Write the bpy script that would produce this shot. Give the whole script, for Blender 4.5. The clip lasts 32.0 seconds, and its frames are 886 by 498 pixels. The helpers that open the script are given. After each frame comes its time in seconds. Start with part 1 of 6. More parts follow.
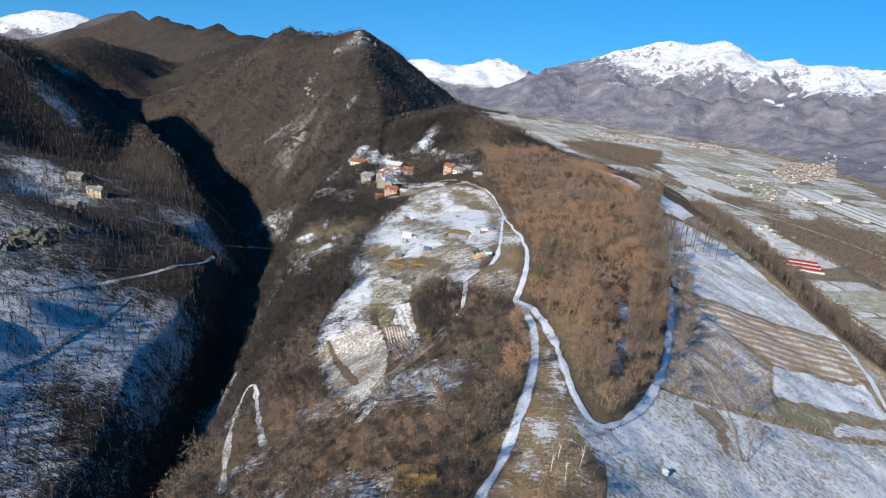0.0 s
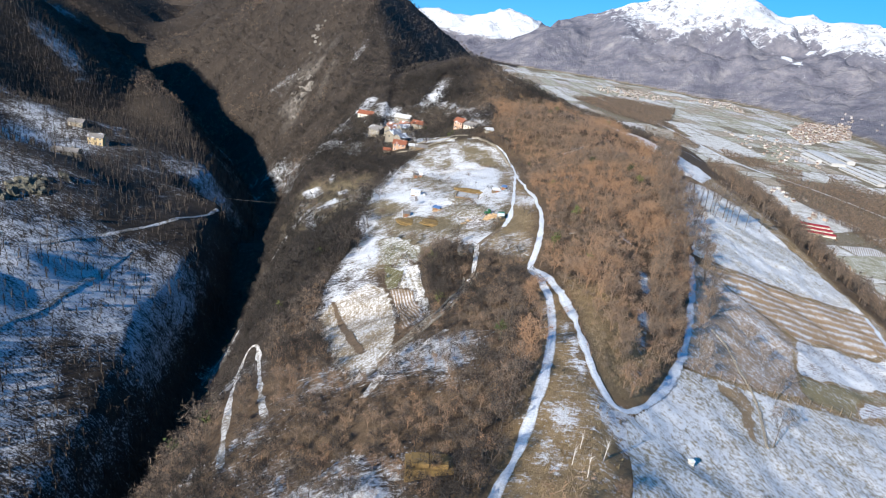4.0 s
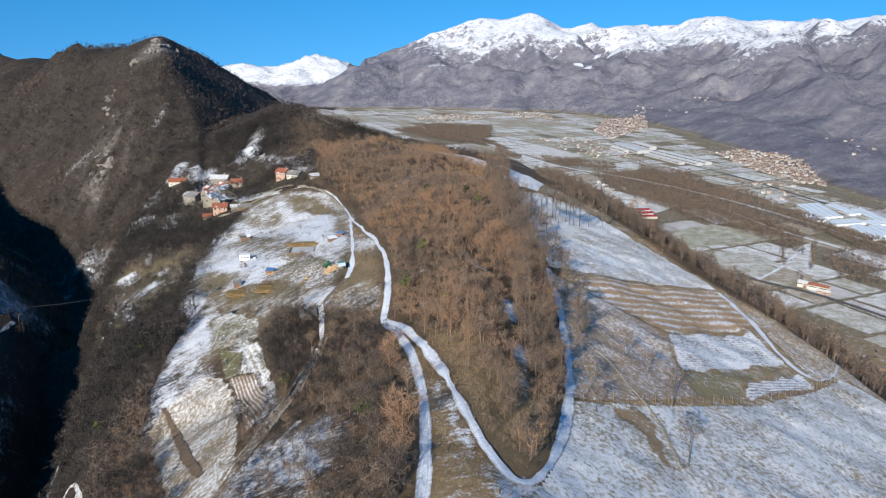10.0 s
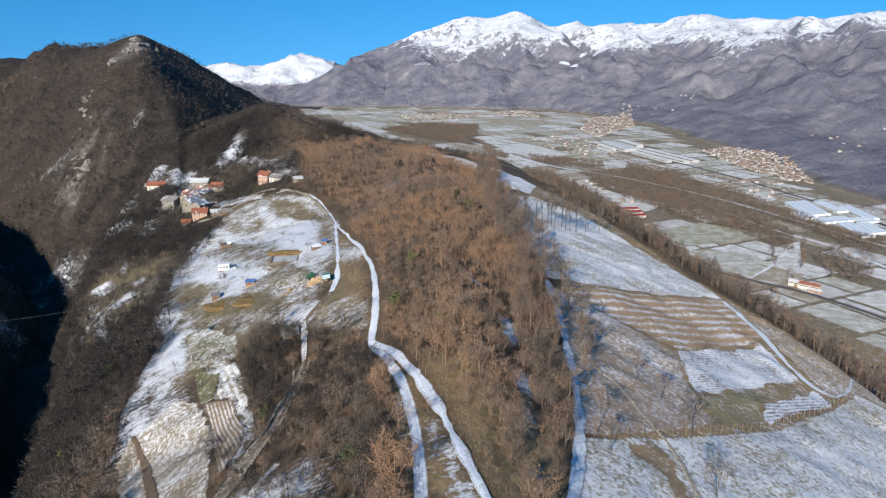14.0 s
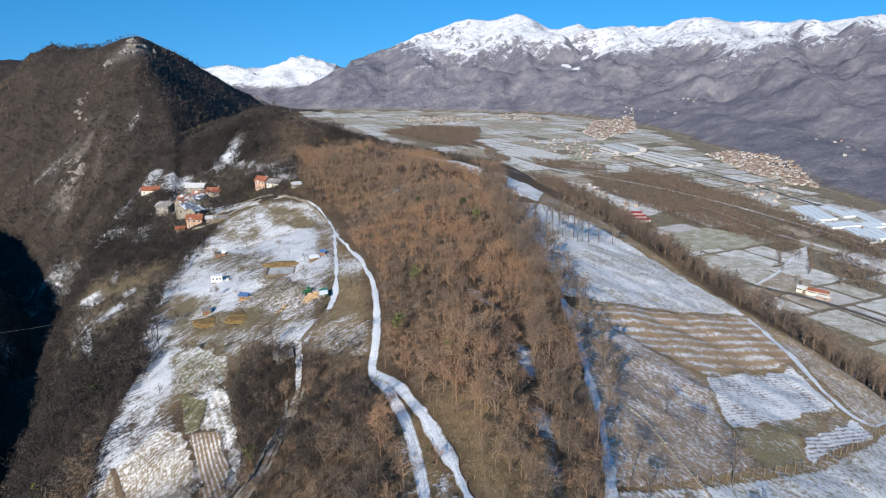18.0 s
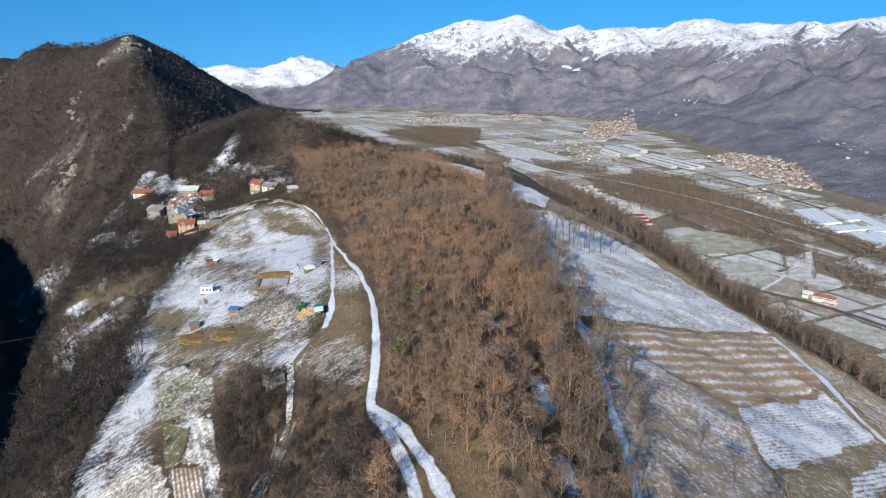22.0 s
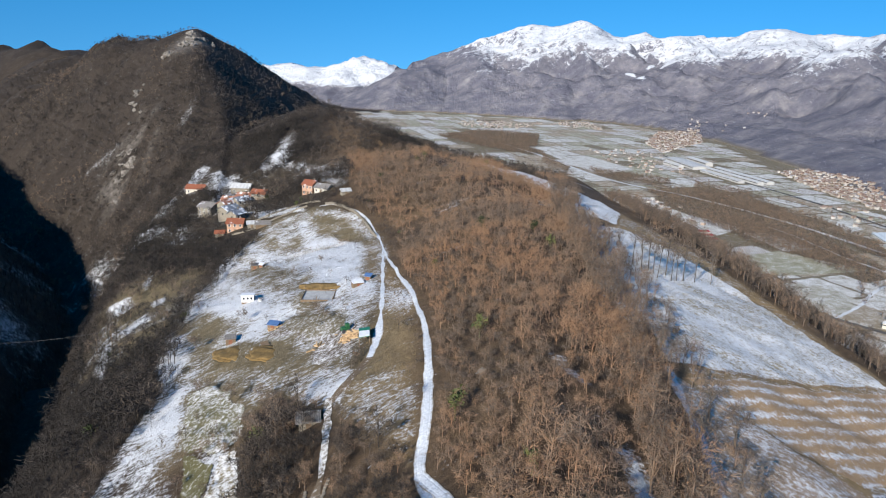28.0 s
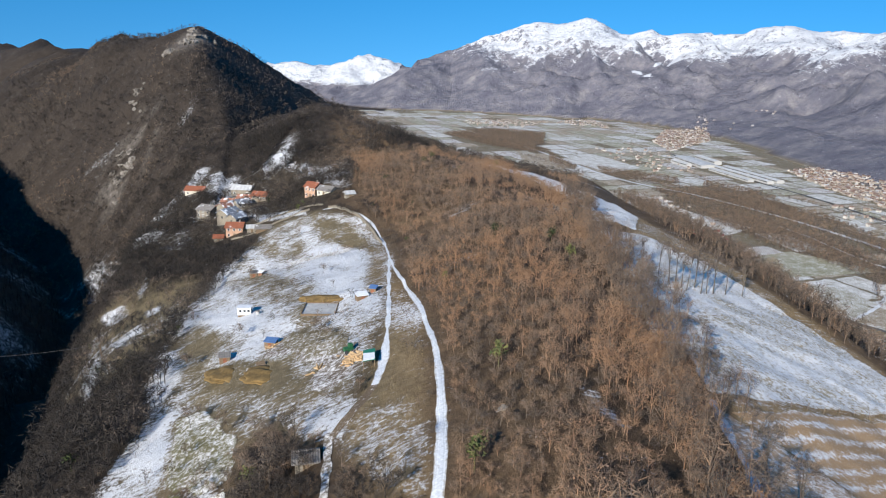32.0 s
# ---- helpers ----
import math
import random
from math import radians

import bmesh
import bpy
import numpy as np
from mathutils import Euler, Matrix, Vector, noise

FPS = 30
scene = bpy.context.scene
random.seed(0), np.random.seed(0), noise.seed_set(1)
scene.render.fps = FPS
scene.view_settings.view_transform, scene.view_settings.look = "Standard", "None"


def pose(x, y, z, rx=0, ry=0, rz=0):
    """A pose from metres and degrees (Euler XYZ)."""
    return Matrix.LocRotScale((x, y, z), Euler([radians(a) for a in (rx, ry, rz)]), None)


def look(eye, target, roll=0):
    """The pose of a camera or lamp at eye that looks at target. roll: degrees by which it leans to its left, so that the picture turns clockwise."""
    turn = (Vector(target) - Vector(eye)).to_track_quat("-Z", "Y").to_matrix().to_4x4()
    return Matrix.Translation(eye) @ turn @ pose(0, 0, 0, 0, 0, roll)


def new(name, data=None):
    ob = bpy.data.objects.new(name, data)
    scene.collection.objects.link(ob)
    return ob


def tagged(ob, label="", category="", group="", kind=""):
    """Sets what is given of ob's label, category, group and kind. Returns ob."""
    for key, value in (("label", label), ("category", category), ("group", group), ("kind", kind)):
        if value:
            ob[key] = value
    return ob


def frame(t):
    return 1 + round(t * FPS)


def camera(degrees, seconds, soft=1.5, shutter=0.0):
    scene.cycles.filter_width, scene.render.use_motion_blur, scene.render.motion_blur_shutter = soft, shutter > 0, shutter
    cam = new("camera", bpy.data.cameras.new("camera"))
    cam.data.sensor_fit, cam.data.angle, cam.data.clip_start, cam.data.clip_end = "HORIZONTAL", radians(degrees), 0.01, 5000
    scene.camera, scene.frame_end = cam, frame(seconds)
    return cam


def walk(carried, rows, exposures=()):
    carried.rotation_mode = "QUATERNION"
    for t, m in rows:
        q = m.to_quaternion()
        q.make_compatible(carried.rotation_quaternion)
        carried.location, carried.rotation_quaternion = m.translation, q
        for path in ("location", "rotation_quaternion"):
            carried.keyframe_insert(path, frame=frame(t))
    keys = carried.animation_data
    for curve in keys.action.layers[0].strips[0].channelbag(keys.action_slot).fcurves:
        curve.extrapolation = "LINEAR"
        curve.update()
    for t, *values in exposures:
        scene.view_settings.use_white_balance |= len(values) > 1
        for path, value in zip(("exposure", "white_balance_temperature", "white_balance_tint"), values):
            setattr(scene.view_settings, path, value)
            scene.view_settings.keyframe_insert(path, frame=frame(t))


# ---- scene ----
cam = camera(66.19, 32.0, soft=1.1)
PATH = [
    (0, (0.00, 0.00, 265.00), (-15.07, 94.88, 237.23), 6.07),
    (0.5, (-0.41, 0.77, 265.11), (-16.56, 95.45, 237.25), 6.39),
    (1, (-0.76, 1.55, 265.17), (-16.96, 96.18, 237.20), 6.39),
    (1.5, (-1.18, 2.33, 265.25), (-17.94, 96.79, 237.02), 6.55),
    (2, (-1.65, 3.16, 265.29), (-18.66, 97.52, 236.91), 6.59),
    (2.5, (-2.15, 4.19, 265.23), (-18.11, 97.54, 233.13), 7.02),
    (4.5, (-3.21, 10.53, 263.98), (-17.77, 103.32, 229.67), 7.30),
    (5, (-3.09, 12.52, 263.41), (-16.48, 105.54, 229.25), 6.77),
    (5.5, (-2.71, 14.79, 262.61), (-10.77, 108.64, 229.05), 4.56),
    (6, (-2.48, 17.12, 261.79), (-3.30, 111.49, 228.71), 1.97),
    (6.5, (-2.45, 19.19, 261.24), (-1.92, 113.58, 228.22), 1.36),
    (7, (-2.47, 20.89, 261.01), (-1.17, 115.27, 227.97), 1.14),
    (7.5, (-2.55, 22.35, 261.02), (-0.27, 117.25, 229.57), 0.79),
    (8, (-2.62, 23.71, 261.09), (0.40, 119.78, 233.49), 0.33),
    (8.5, (-2.65, 25.06, 260.99), (1.22, 121.08, 233.33), 0.15),
    (9, (-2.58, 26.50, 260.90), (2.22, 122.49, 233.30), -0.09),
    (9.5, (-2.50, 28.04, 260.86), (3.04, 123.99, 233.24), -0.27),
    (10, (-2.40, 29.63, 260.82), (4.00, 125.49, 233.07), -0.42),
    (10.5, (-2.32, 31.28, 260.83), (5.03, 127.05, 232.99), -0.66),
    (11, (-2.31, 32.85, 260.81), (5.56, 128.55, 232.90), -0.81),
    (11.5, (-2.33, 34.32, 260.74), (5.60, 130.00, 232.75), -0.84),
    (12, (-2.39, 35.78, 260.65), (5.79, 131.42, 232.61), -0.80),
    (12.5, (-2.47, 37.35, 260.61), (5.80, 132.99, 232.58), -0.80),
    (13, (-2.51, 39.05, 260.58), (5.99, 134.68, 232.60), -0.77),
    (13.5, (-2.53, 40.75, 260.48), (5.91, 136.39, 232.50), -0.70),
    (14, (-2.55, 42.53, 260.43), (5.71, 138.19, 232.50), -0.59),
    (14.5, (-2.63, 44.31, 260.40), (5.40, 140.03, 232.60), -0.59),
    (16.5, (-2.77, 51.09, 260.06), (5.64, 146.85, 232.52), -0.67),
    (17, (-2.77, 52.74, 259.95), (5.58, 148.52, 232.44), -0.61),
    (17.5, (-2.74, 54.38, 259.80), (5.59, 150.15, 232.26), -0.54),
    (18, (-2.76, 55.97, 259.69), (5.40, 151.75, 232.13), -0.50),
    (18.5, (-2.74, 57.59, 259.64), (5.49, 153.38, 232.12), -0.58),
    (19, (-2.76, 59.21, 259.60), (5.49, 154.99, 232.05), -0.49),
    (19.5, (-2.75, 60.83, 259.51), (5.46, 156.61, 231.93), -0.46),
    (20, (-2.77, 62.55, 259.44), (5.57, 158.32, 231.89), -0.46),
    (20.5, (-2.81, 64.29, 259.38), (5.52, 160.06, 231.83), -0.37),
    (21, (-2.86, 66.01, 259.30), (5.56, 161.76, 231.72), -0.37),
    (21.5, (-2.91, 67.71, 259.25), (5.41, 163.48, 231.71), -0.32),
    (22, (-2.96, 69.43, 259.20), (5.34, 165.22, 231.71), -0.26),
    (22.5, (-2.95, 71.14, 259.17), (5.33, 166.94, 231.71), -0.29),
    (23, (-2.99, 72.80, 259.12), (5.39, 168.61, 231.75), -0.32),
    (23.5, (-3.05, 74.39, 259.07), (5.43, 170.21, 231.72), -0.39),
    (24, (-3.14, 75.91, 259.00), (5.42, 171.73, 231.71), -0.39),
    (24.5, (-3.28, 77.32, 259.01), (5.11, 173.18, 231.77), -0.38),
    (25, (-3.41, 78.75, 259.03), (3.92, 174.71, 231.85), -0.11),
    (25.5, (-3.51, 80.44, 258.90), (2.56, 176.48, 231.72), 0.33),
    (27.5, (-4.18, 88.66, 257.50), (-2.22, 184.89, 230.35), 1.09),
    (28, (-4.36, 90.71, 257.27), (-3.60, 186.98, 230.21), 1.29),
    (28.5, (-4.55, 92.64, 257.09), (-4.22, 188.91, 230.02), 1.42),
    (29, (-4.77, 94.48, 256.97), (-4.55, 190.75, 229.92), 1.39),
    (29.5, (-5.00, 96.28, 256.87), (-4.89, 192.54, 229.80), 1.34),
    (30, (-5.17, 98.05, 256.75), (-5.21, 194.30, 229.65), 1.31),
    (30.5, (-5.33, 99.80, 256.65), (-5.44, 196.04, 229.49), 1.32),
    (31, (-5.50, 101.54, 256.55), (-5.47, 197.78, 229.40), 1.23),
    (31.5, (-5.70, 103.24, 256.46), (-5.74, 199.48, 229.27), 1.22),
    (32, (-5.86, 105.00, 256.47), (-5.82, 201.20, 229.15), 1.16),
]
walk(cam, [(t, look(eye, target, roll)) for t, eye, target, roll in PATH], [(0, 0.78, 6350, 10), (2, 0.86, 6350, 10), (5, 1.06, 6350, 10), (6, 1.04, 6350, 10), (7, 0.93, 6350, 10), (8, 0.88, 6350, 10), (9, 0.78, 6350, 10), (11, 0.68, 6350, 10), (32, 0.68, 6350, 10)])

# ---- world and sun ----
SUN_FROM = Vector((-0.43, -0.80, 0.415)).normalized()
world = bpy.data.worlds.new("sky")
scene.world = world
world.use_nodes = True
wn = world.node_tree
sky = wn.nodes.new("ShaderNodeTexSky")
sky.sky_type, sky.sun_disc = "NISHITA", False
sky.sun_elevation = math.asin(SUN_FROM.z)
sky.sun_rotation = math.atan2(SUN_FROM.x, SUN_FROM.y)
sky.altitude, sky.air_density, sky.dust_density, sky.ozone_density = 1500, 1.5, 0.0, 4.0
wn.nodes["Background"].inputs["Strength"].default_value = 0.092
way, up, unit = wn.nodes.new("ShaderNodeTexCoord"), wn.nodes.new("ShaderNodeVectorMath"), wn.nodes.new("ShaderNodeVectorMath")
up.operation, unit.operation = "ADD", "NORMALIZE"
up.inputs[1].default_value = (0, 0, 0.30)
wn.links.new(way.outputs["Generated"], up.inputs[0])
wn.links.new(up.outputs[0], unit.inputs[0])
wn.links.new(unit.outputs[0], sky.inputs["Vector"])
clear = wn.nodes.new("ShaderNodeHueSaturation")
clear.inputs["Saturation"].default_value, clear.inputs["Value"].default_value = 1.38, 1.15
wn.links.new(sky.outputs["Color"], clear.inputs["Color"])
wn.links.new(clear.outputs["Color"], wn.nodes["Background"].inputs["Color"])
sun = bpy.data.lights.new("sun", "SUN")
sun.energy, sun.angle, sun.color = 5.0, radians(0.5), (1.0, 0.94, 0.84)
sun_lamp = new("sun", sun)
sun_lamp.matrix_world = Matrix.Translation((0, 0, 900)) @ SUN_FROM.to_track_quat("Z", "Y").to_matrix().to_4x4()


# ---- materials ----
def node_material(name, rough=0.9):
    m = bpy.data.materials.new(name)
    m.use_nodes = True
    b = m.node_tree.nodes["Principled BSDF"]
    b.inputs["Roughness"].default_value = rough
    b.inputs["Specular IOR Level"].default_value = 0.2
    return m, m.node_tree, b


def noise_of(tree, scale, detail=4, rough=0.6, coord="Object"):
    c, n = tree.nodes.new("ShaderNodeTexCoord"), tree.nodes.new("ShaderNodeTexNoise")
    n.inputs["Scale"].default_value, n.inputs["Detail"].default_value, n.inputs["Roughness"].default_value = scale, detail, rough
    tree.links.new(c.outputs[coord], n.inputs["Vector"])
    return n.outputs["Fac"]


def ramp_of(tree, value, stops):
    r = tree.nodes.new("ShaderNodeValToRGB")
    while len(r.color_ramp.elements) < len(stops):
        r.color_ramp.elements.new(0.5)
    for e, (p, c) in zip(r.color_ramp.elements, stops):
        e.position, e.color = p, (*c, 1) if len(c) == 3 else c
    tree.links.new(value, r.inputs["Fac"])
    return r.outputs["Color"]


def mix_of(tree, fac, a, b, blend="MIX"):
    n = tree.nodes.new("ShaderNodeMix")
    n.data_type, n.blend_type = "RGBA", blend
    for k, v in ((0, fac), (6, a), (7, b)):
        if hasattr(v, "links"):
            tree.links.new(v, n.inputs[k])
        elif k == 0:
            n.inputs[k].default_value = v
        else:
            n.inputs[k].default_value = (*v, 1)
    return n.outputs[2]


def math_of(tree, op, a, b=0.0, c=0.0, clamp=False):
    n = tree.nodes.new("ShaderNodeMath")
    n.operation, n.use_clamp = op, clamp
    for k, v in enumerate((a, b, c)):
        if hasattr(v, "links"):
            tree.links.new(v, n.inputs[k])
        else:
            n.inputs[k].default_value = v
    return n.outputs[0]


def attribute_of(tree, name):
    n = tree.nodes.new("ShaderNodeAttribute")
    n.attribute_name = name
    return n.outputs["Fac"]


def bump_of(tree, b, value, strength=0.4, distance=0.3):
    n = tree.nodes.new("ShaderNodeBump")
    n.inputs["Strength"].default_value, n.inputs["Distance"].default_value = strength, distance
    tree.links.new(value, n.inputs["Height"])
    tree.links.new(n.outputs["Normal"], b.inputs["Normal"])


# ---- terrain: lines of the hillside, from the ravine across the spur to the valley ----
def lattice(ix, iy, seed):
    n = (ix * 374761393 + iy * 668265263 + seed * 974634711) & 0xFFFFFFFF
    n = ((n ^ (n >> 13)) * 1274126177) & 0xFFFFFFFF
    return ((n ^ (n >> 16)) & 0xFFFF) / 65535.0


def grain(x, y, size, seed=0):
    """Smooth value noise, 0 to 1."""
    u, v = np.asarray(x, float) / size, np.asarray(y, float) / size
    iu, iv = np.floor(u).astype(np.int64), np.floor(v).astype(np.int64)
    a, b = u - iu, v - iv
    a, b = a * a * (3 - 2 * a), b * b * (3 - 2 * b)
    p, q = lattice(iu, iv, seed), lattice(iu + 1, iv, seed)
    r, s = lattice(iu, iv + 1, seed), lattice(iu + 1, iv + 1, seed)
    return (p + (q - p) * a) * (1 - b) + (r + (s - r) * a) * b


def fractal(x, y, size, octaves=4, seed=0):
    return sum((grain(x, y, size / 2**k, seed + k) - 0.5) / 1.9**k for k in range(octaves))


STATIONS = [-300, 60, 100, 140, 175, 230, 290, 350, 400, 470, 560, 700, 900, 1600, 2600]
LINES = (
    ([-1500] * 15, [500, 500, 500, 480, 460, 440, 400, 330, 260, 250, 250, 170, 160, 150, 80]),
    ([-620, -620, -620, -620, -620, -620, -620, -630, -640, -650, -700, -800, -950, -1200, -1300], [300, 295, 290, 285, 280, 265, 245, 225, 205, 185, 175, 140, 140, 140, 60]),
    ([-260, -270, -280, -290, -295, -300, -305, -310, -330, -360, -420, -540, -760, -1100, -1250], [190, 185, 182, 178, 176, 172, 165, 158, 148, 142, 140, 115, 118, 125, 60]),
    ([-74, -94, -108, -121, -131, -153, -166, -184, -202, -232, -295, -440, -665, -1065, -1215], [142, 139, 137, 136, 135, 136, 137, 138, 136, 132, 130, 108, 112, 118, 60]),
    ([-58, -74, -90, -101, -109, -131, -148, -170, -188, -219, -279, -420, -650, -1050, -1200], [120, 112, 108, 105, 103, 101, 98, 97, 95, 94, 96, 100, 104, 110, 60]),
    ([-46, -62, -76, -83, -86, -101, -122, -147, -169, -200, -260, -402, -630, -1035, -1190], [165, 160, 157, 156, 156, 156, 149, 143, 141, 141, 138, 112, 112, 115, 60]),
    ([-30, -45, -55, -66, -66, -95, -116, -130, -154, -165, -200, -330, -560, -1000, -1150], [200, 192, 184, 175, 168, 166, 159, 156, 158, 166, 172, 138, 130, 120, 60]),
    ([-18, -20, -25, -30, -30, -45, -64, -74, -90, -100, -115, -240, -480, -900, -1050], [212, 208, 203, 196, 190, 186, 183, 177, 179, 184, 186, 195, 190, 150, 70]),
    ([0, -2, -3, -5, -6, -8, -19, -22, -46, -55, -75, -150, -350, -700, -900], [218, 213, 211, 207, 205, 203, 196, 192, 196, 200, 206, 200, 170, 110, 40]),
    ([6, 7, 8, 10, 12, 13, 12, 10, 2, -18, -58, -110, -250, -560, -800], [219, 214.5, 213, 212, 212, 211, 209, 207, 206, 209, 213, 190, 150, 80, 20]),
    ([12, 13, 16, 22, 32, 40, 48, 55, 62, 75, 90, 70, -60, -420, -700], [217, 213, 208, 206.5, 205, 204, 203, 199, 196, 188, 176, 120, 90, 30, 5]),
    ([110, 118, 124, 130, 132, 114, 98, 95, 95, 100, 110, 120, 20, -300, -600], [172, 168, 166, 165, 166, 181, 189, 191, 188, 178, 162, 90, 60, 15, 1]),
    ([360, 365, 370, 370, 372, 360, 345, 335, 330, 325, 315, 290, 240, -40, -400], [0] * 15),
)


def slopes(x, y):
    xs = [np.interp(y, STATIONS, a) for a, _ in LINES]
    zs = [np.interp(y, STATIONS, b) for _, b in LINES]
    z = np.where(x < xs[0], zs[0], 0.0)
    for k in range(len(LINES) - 1):
        u = (x - xs[k]) / np.maximum(xs[k + 1] - xs[k], 1e-3)
        z = np.where((u >= 0) & (u < 1), zs[k] + (zs[k + 1] - zs[k]) * u, z)
    return z


def crest(x, y, pts, fall, round_off=0.0):
    """Height of a mountain ridge: its crest line less the fall to either side."""
    best = np.full(np.shape(x), -1e4)
    for (ax, ay, az), (bx, by, bz) in zip(pts, pts[1:]):
        dx, dy = bx - ax, by - ay
        u = np.clip(((x - ax) * dx + (y - ay) * dy) / (dx * dx + dy * dy), 0, 1)
        d = np.hypot(x - ax - u * dx, y - ay - u * dy)
        best = np.maximum(best, az + (bz - az) * u - fall * (np.sqrt(d * d + round_off**2) - round_off))
    return best


PEAK = [(-30, 500, 209), (-63, 531, 215), (-97, 597, 222), (-146, 668, 234), (-205, 740, 262), (-232, 780, 274), (-246, 797, 280), (-262, 800, 274), (-285, 808, 266), (-330, 850, 267)]
EAST = [(-246, 800, 280), (-238, 810, 274), (-232, 830, 258), (-212, 850, 238), (-179, 860, 217), (-142, 860, 196), (-116, 850, 188)]
GORGE = [(-172, 360, 96), (-192, 410, 95), (-212, 455, 95), (-225, 478, 95), (-279, 560, 96), (-340, 620, 100), (-420, 700, 104), (-520, 800, 112), (-650, 900, 120)]
BACK = [(-330, 850, 267), (-362, 950, 269), (-500, 1150, 270), (-677, 1400, 253), (-869, 1600, 263), (-1082, 1750, 266), (-1198, 1800, 275), (-1293, 1850, 286), (-1394, 1900, 248), (-1500, 1900, 230)]
SPURS = [[(-740, 900, 205), (-755, 950, 223), (-765, 1000, 231), (-757, 1080, 222), (-750, 1150, 207), (-726, 1230, 184), (-710, 1290, 176), (-703, 1330, 152), (-705, 1360, 120)],
         [(-660, 770, 190), (-682, 820, 215), (-687, 880, 211), (-691, 920, 197), (-693, 960, 175), (-704, 1000, 146), (-711, 1040, 114)]]
WEST = [(-480, 430, 215), (-510, 520, 242), (-542, 590, 234), (-558, 640, 228), (-571, 690, 217), (-583, 730, 196), (-592, 770, 168)]
RANGE = [(-250, 4650, 120), (97, 4454, 250), (369, 4439, 361), (567, 4417, 462), (685, 4400, 431), (829, 4374, 485), (978, 4342, 429), (1150, 4299, 421), (1331, 4245, 432), (1479, 4194, 402),
         (1675, 4117, 392), (1826, 4051, 446), (1980, 3975, 406), (2124, 3898, 389), (2269, 3813, 418), (2700, 3500, 420), (3100, 3000, 400)]
FORE = [[(-560, 3960, -25), (-287, 3995, 98), (-100, 4004, 193), (97, 4454, 250)], [(567, 4417, 462), (620, 3700, 170), (560, 3250, 20)], [(829, 4374, 485), (1050, 3600, 210), (1000, 2850, 30)],
        [(1331, 4245, 432), (1450, 3500, 230), (1250, 2500, 70)], [(1826, 4051, 446), (1750, 3000, 260), (1350, 2000, 80)], [(2269, 3813, 418), (2000, 2500, 280), (1250, 1500, 50)],
        [(2700, 3500, 420), (2300, 2000, 280), (1400, 1000, 60)],
        [(1000, 2950, 25), (1130, 2350, 45), (1105, 1900, 50), (1065, 1500, 48), (1010, 1250, 42), (1080, 1000, 60)]]
MASSIF = [(-1390, 4500, 130), (-1122, 4500, 192), (-964, 4500, 200), (-875, 4500, 208), (-787, 4500, 212), (-718, 4500, 198), (-628, 4500, 218), (-520, 4500, 258), (-397, 4500, 252), (-310, 4500, 214), (-240, 4500, 176), (-117, 4500, 80)]
SNOWY = [(-2846, 2900, 130), (-2655, 2900, 208), (-2548, 2900, 246), (-2473, 2900, 266), (-2356, 2900, 276), (-2270, 2900, 258), (-2171, 2900, 236), (-2073, 2900, 196)]


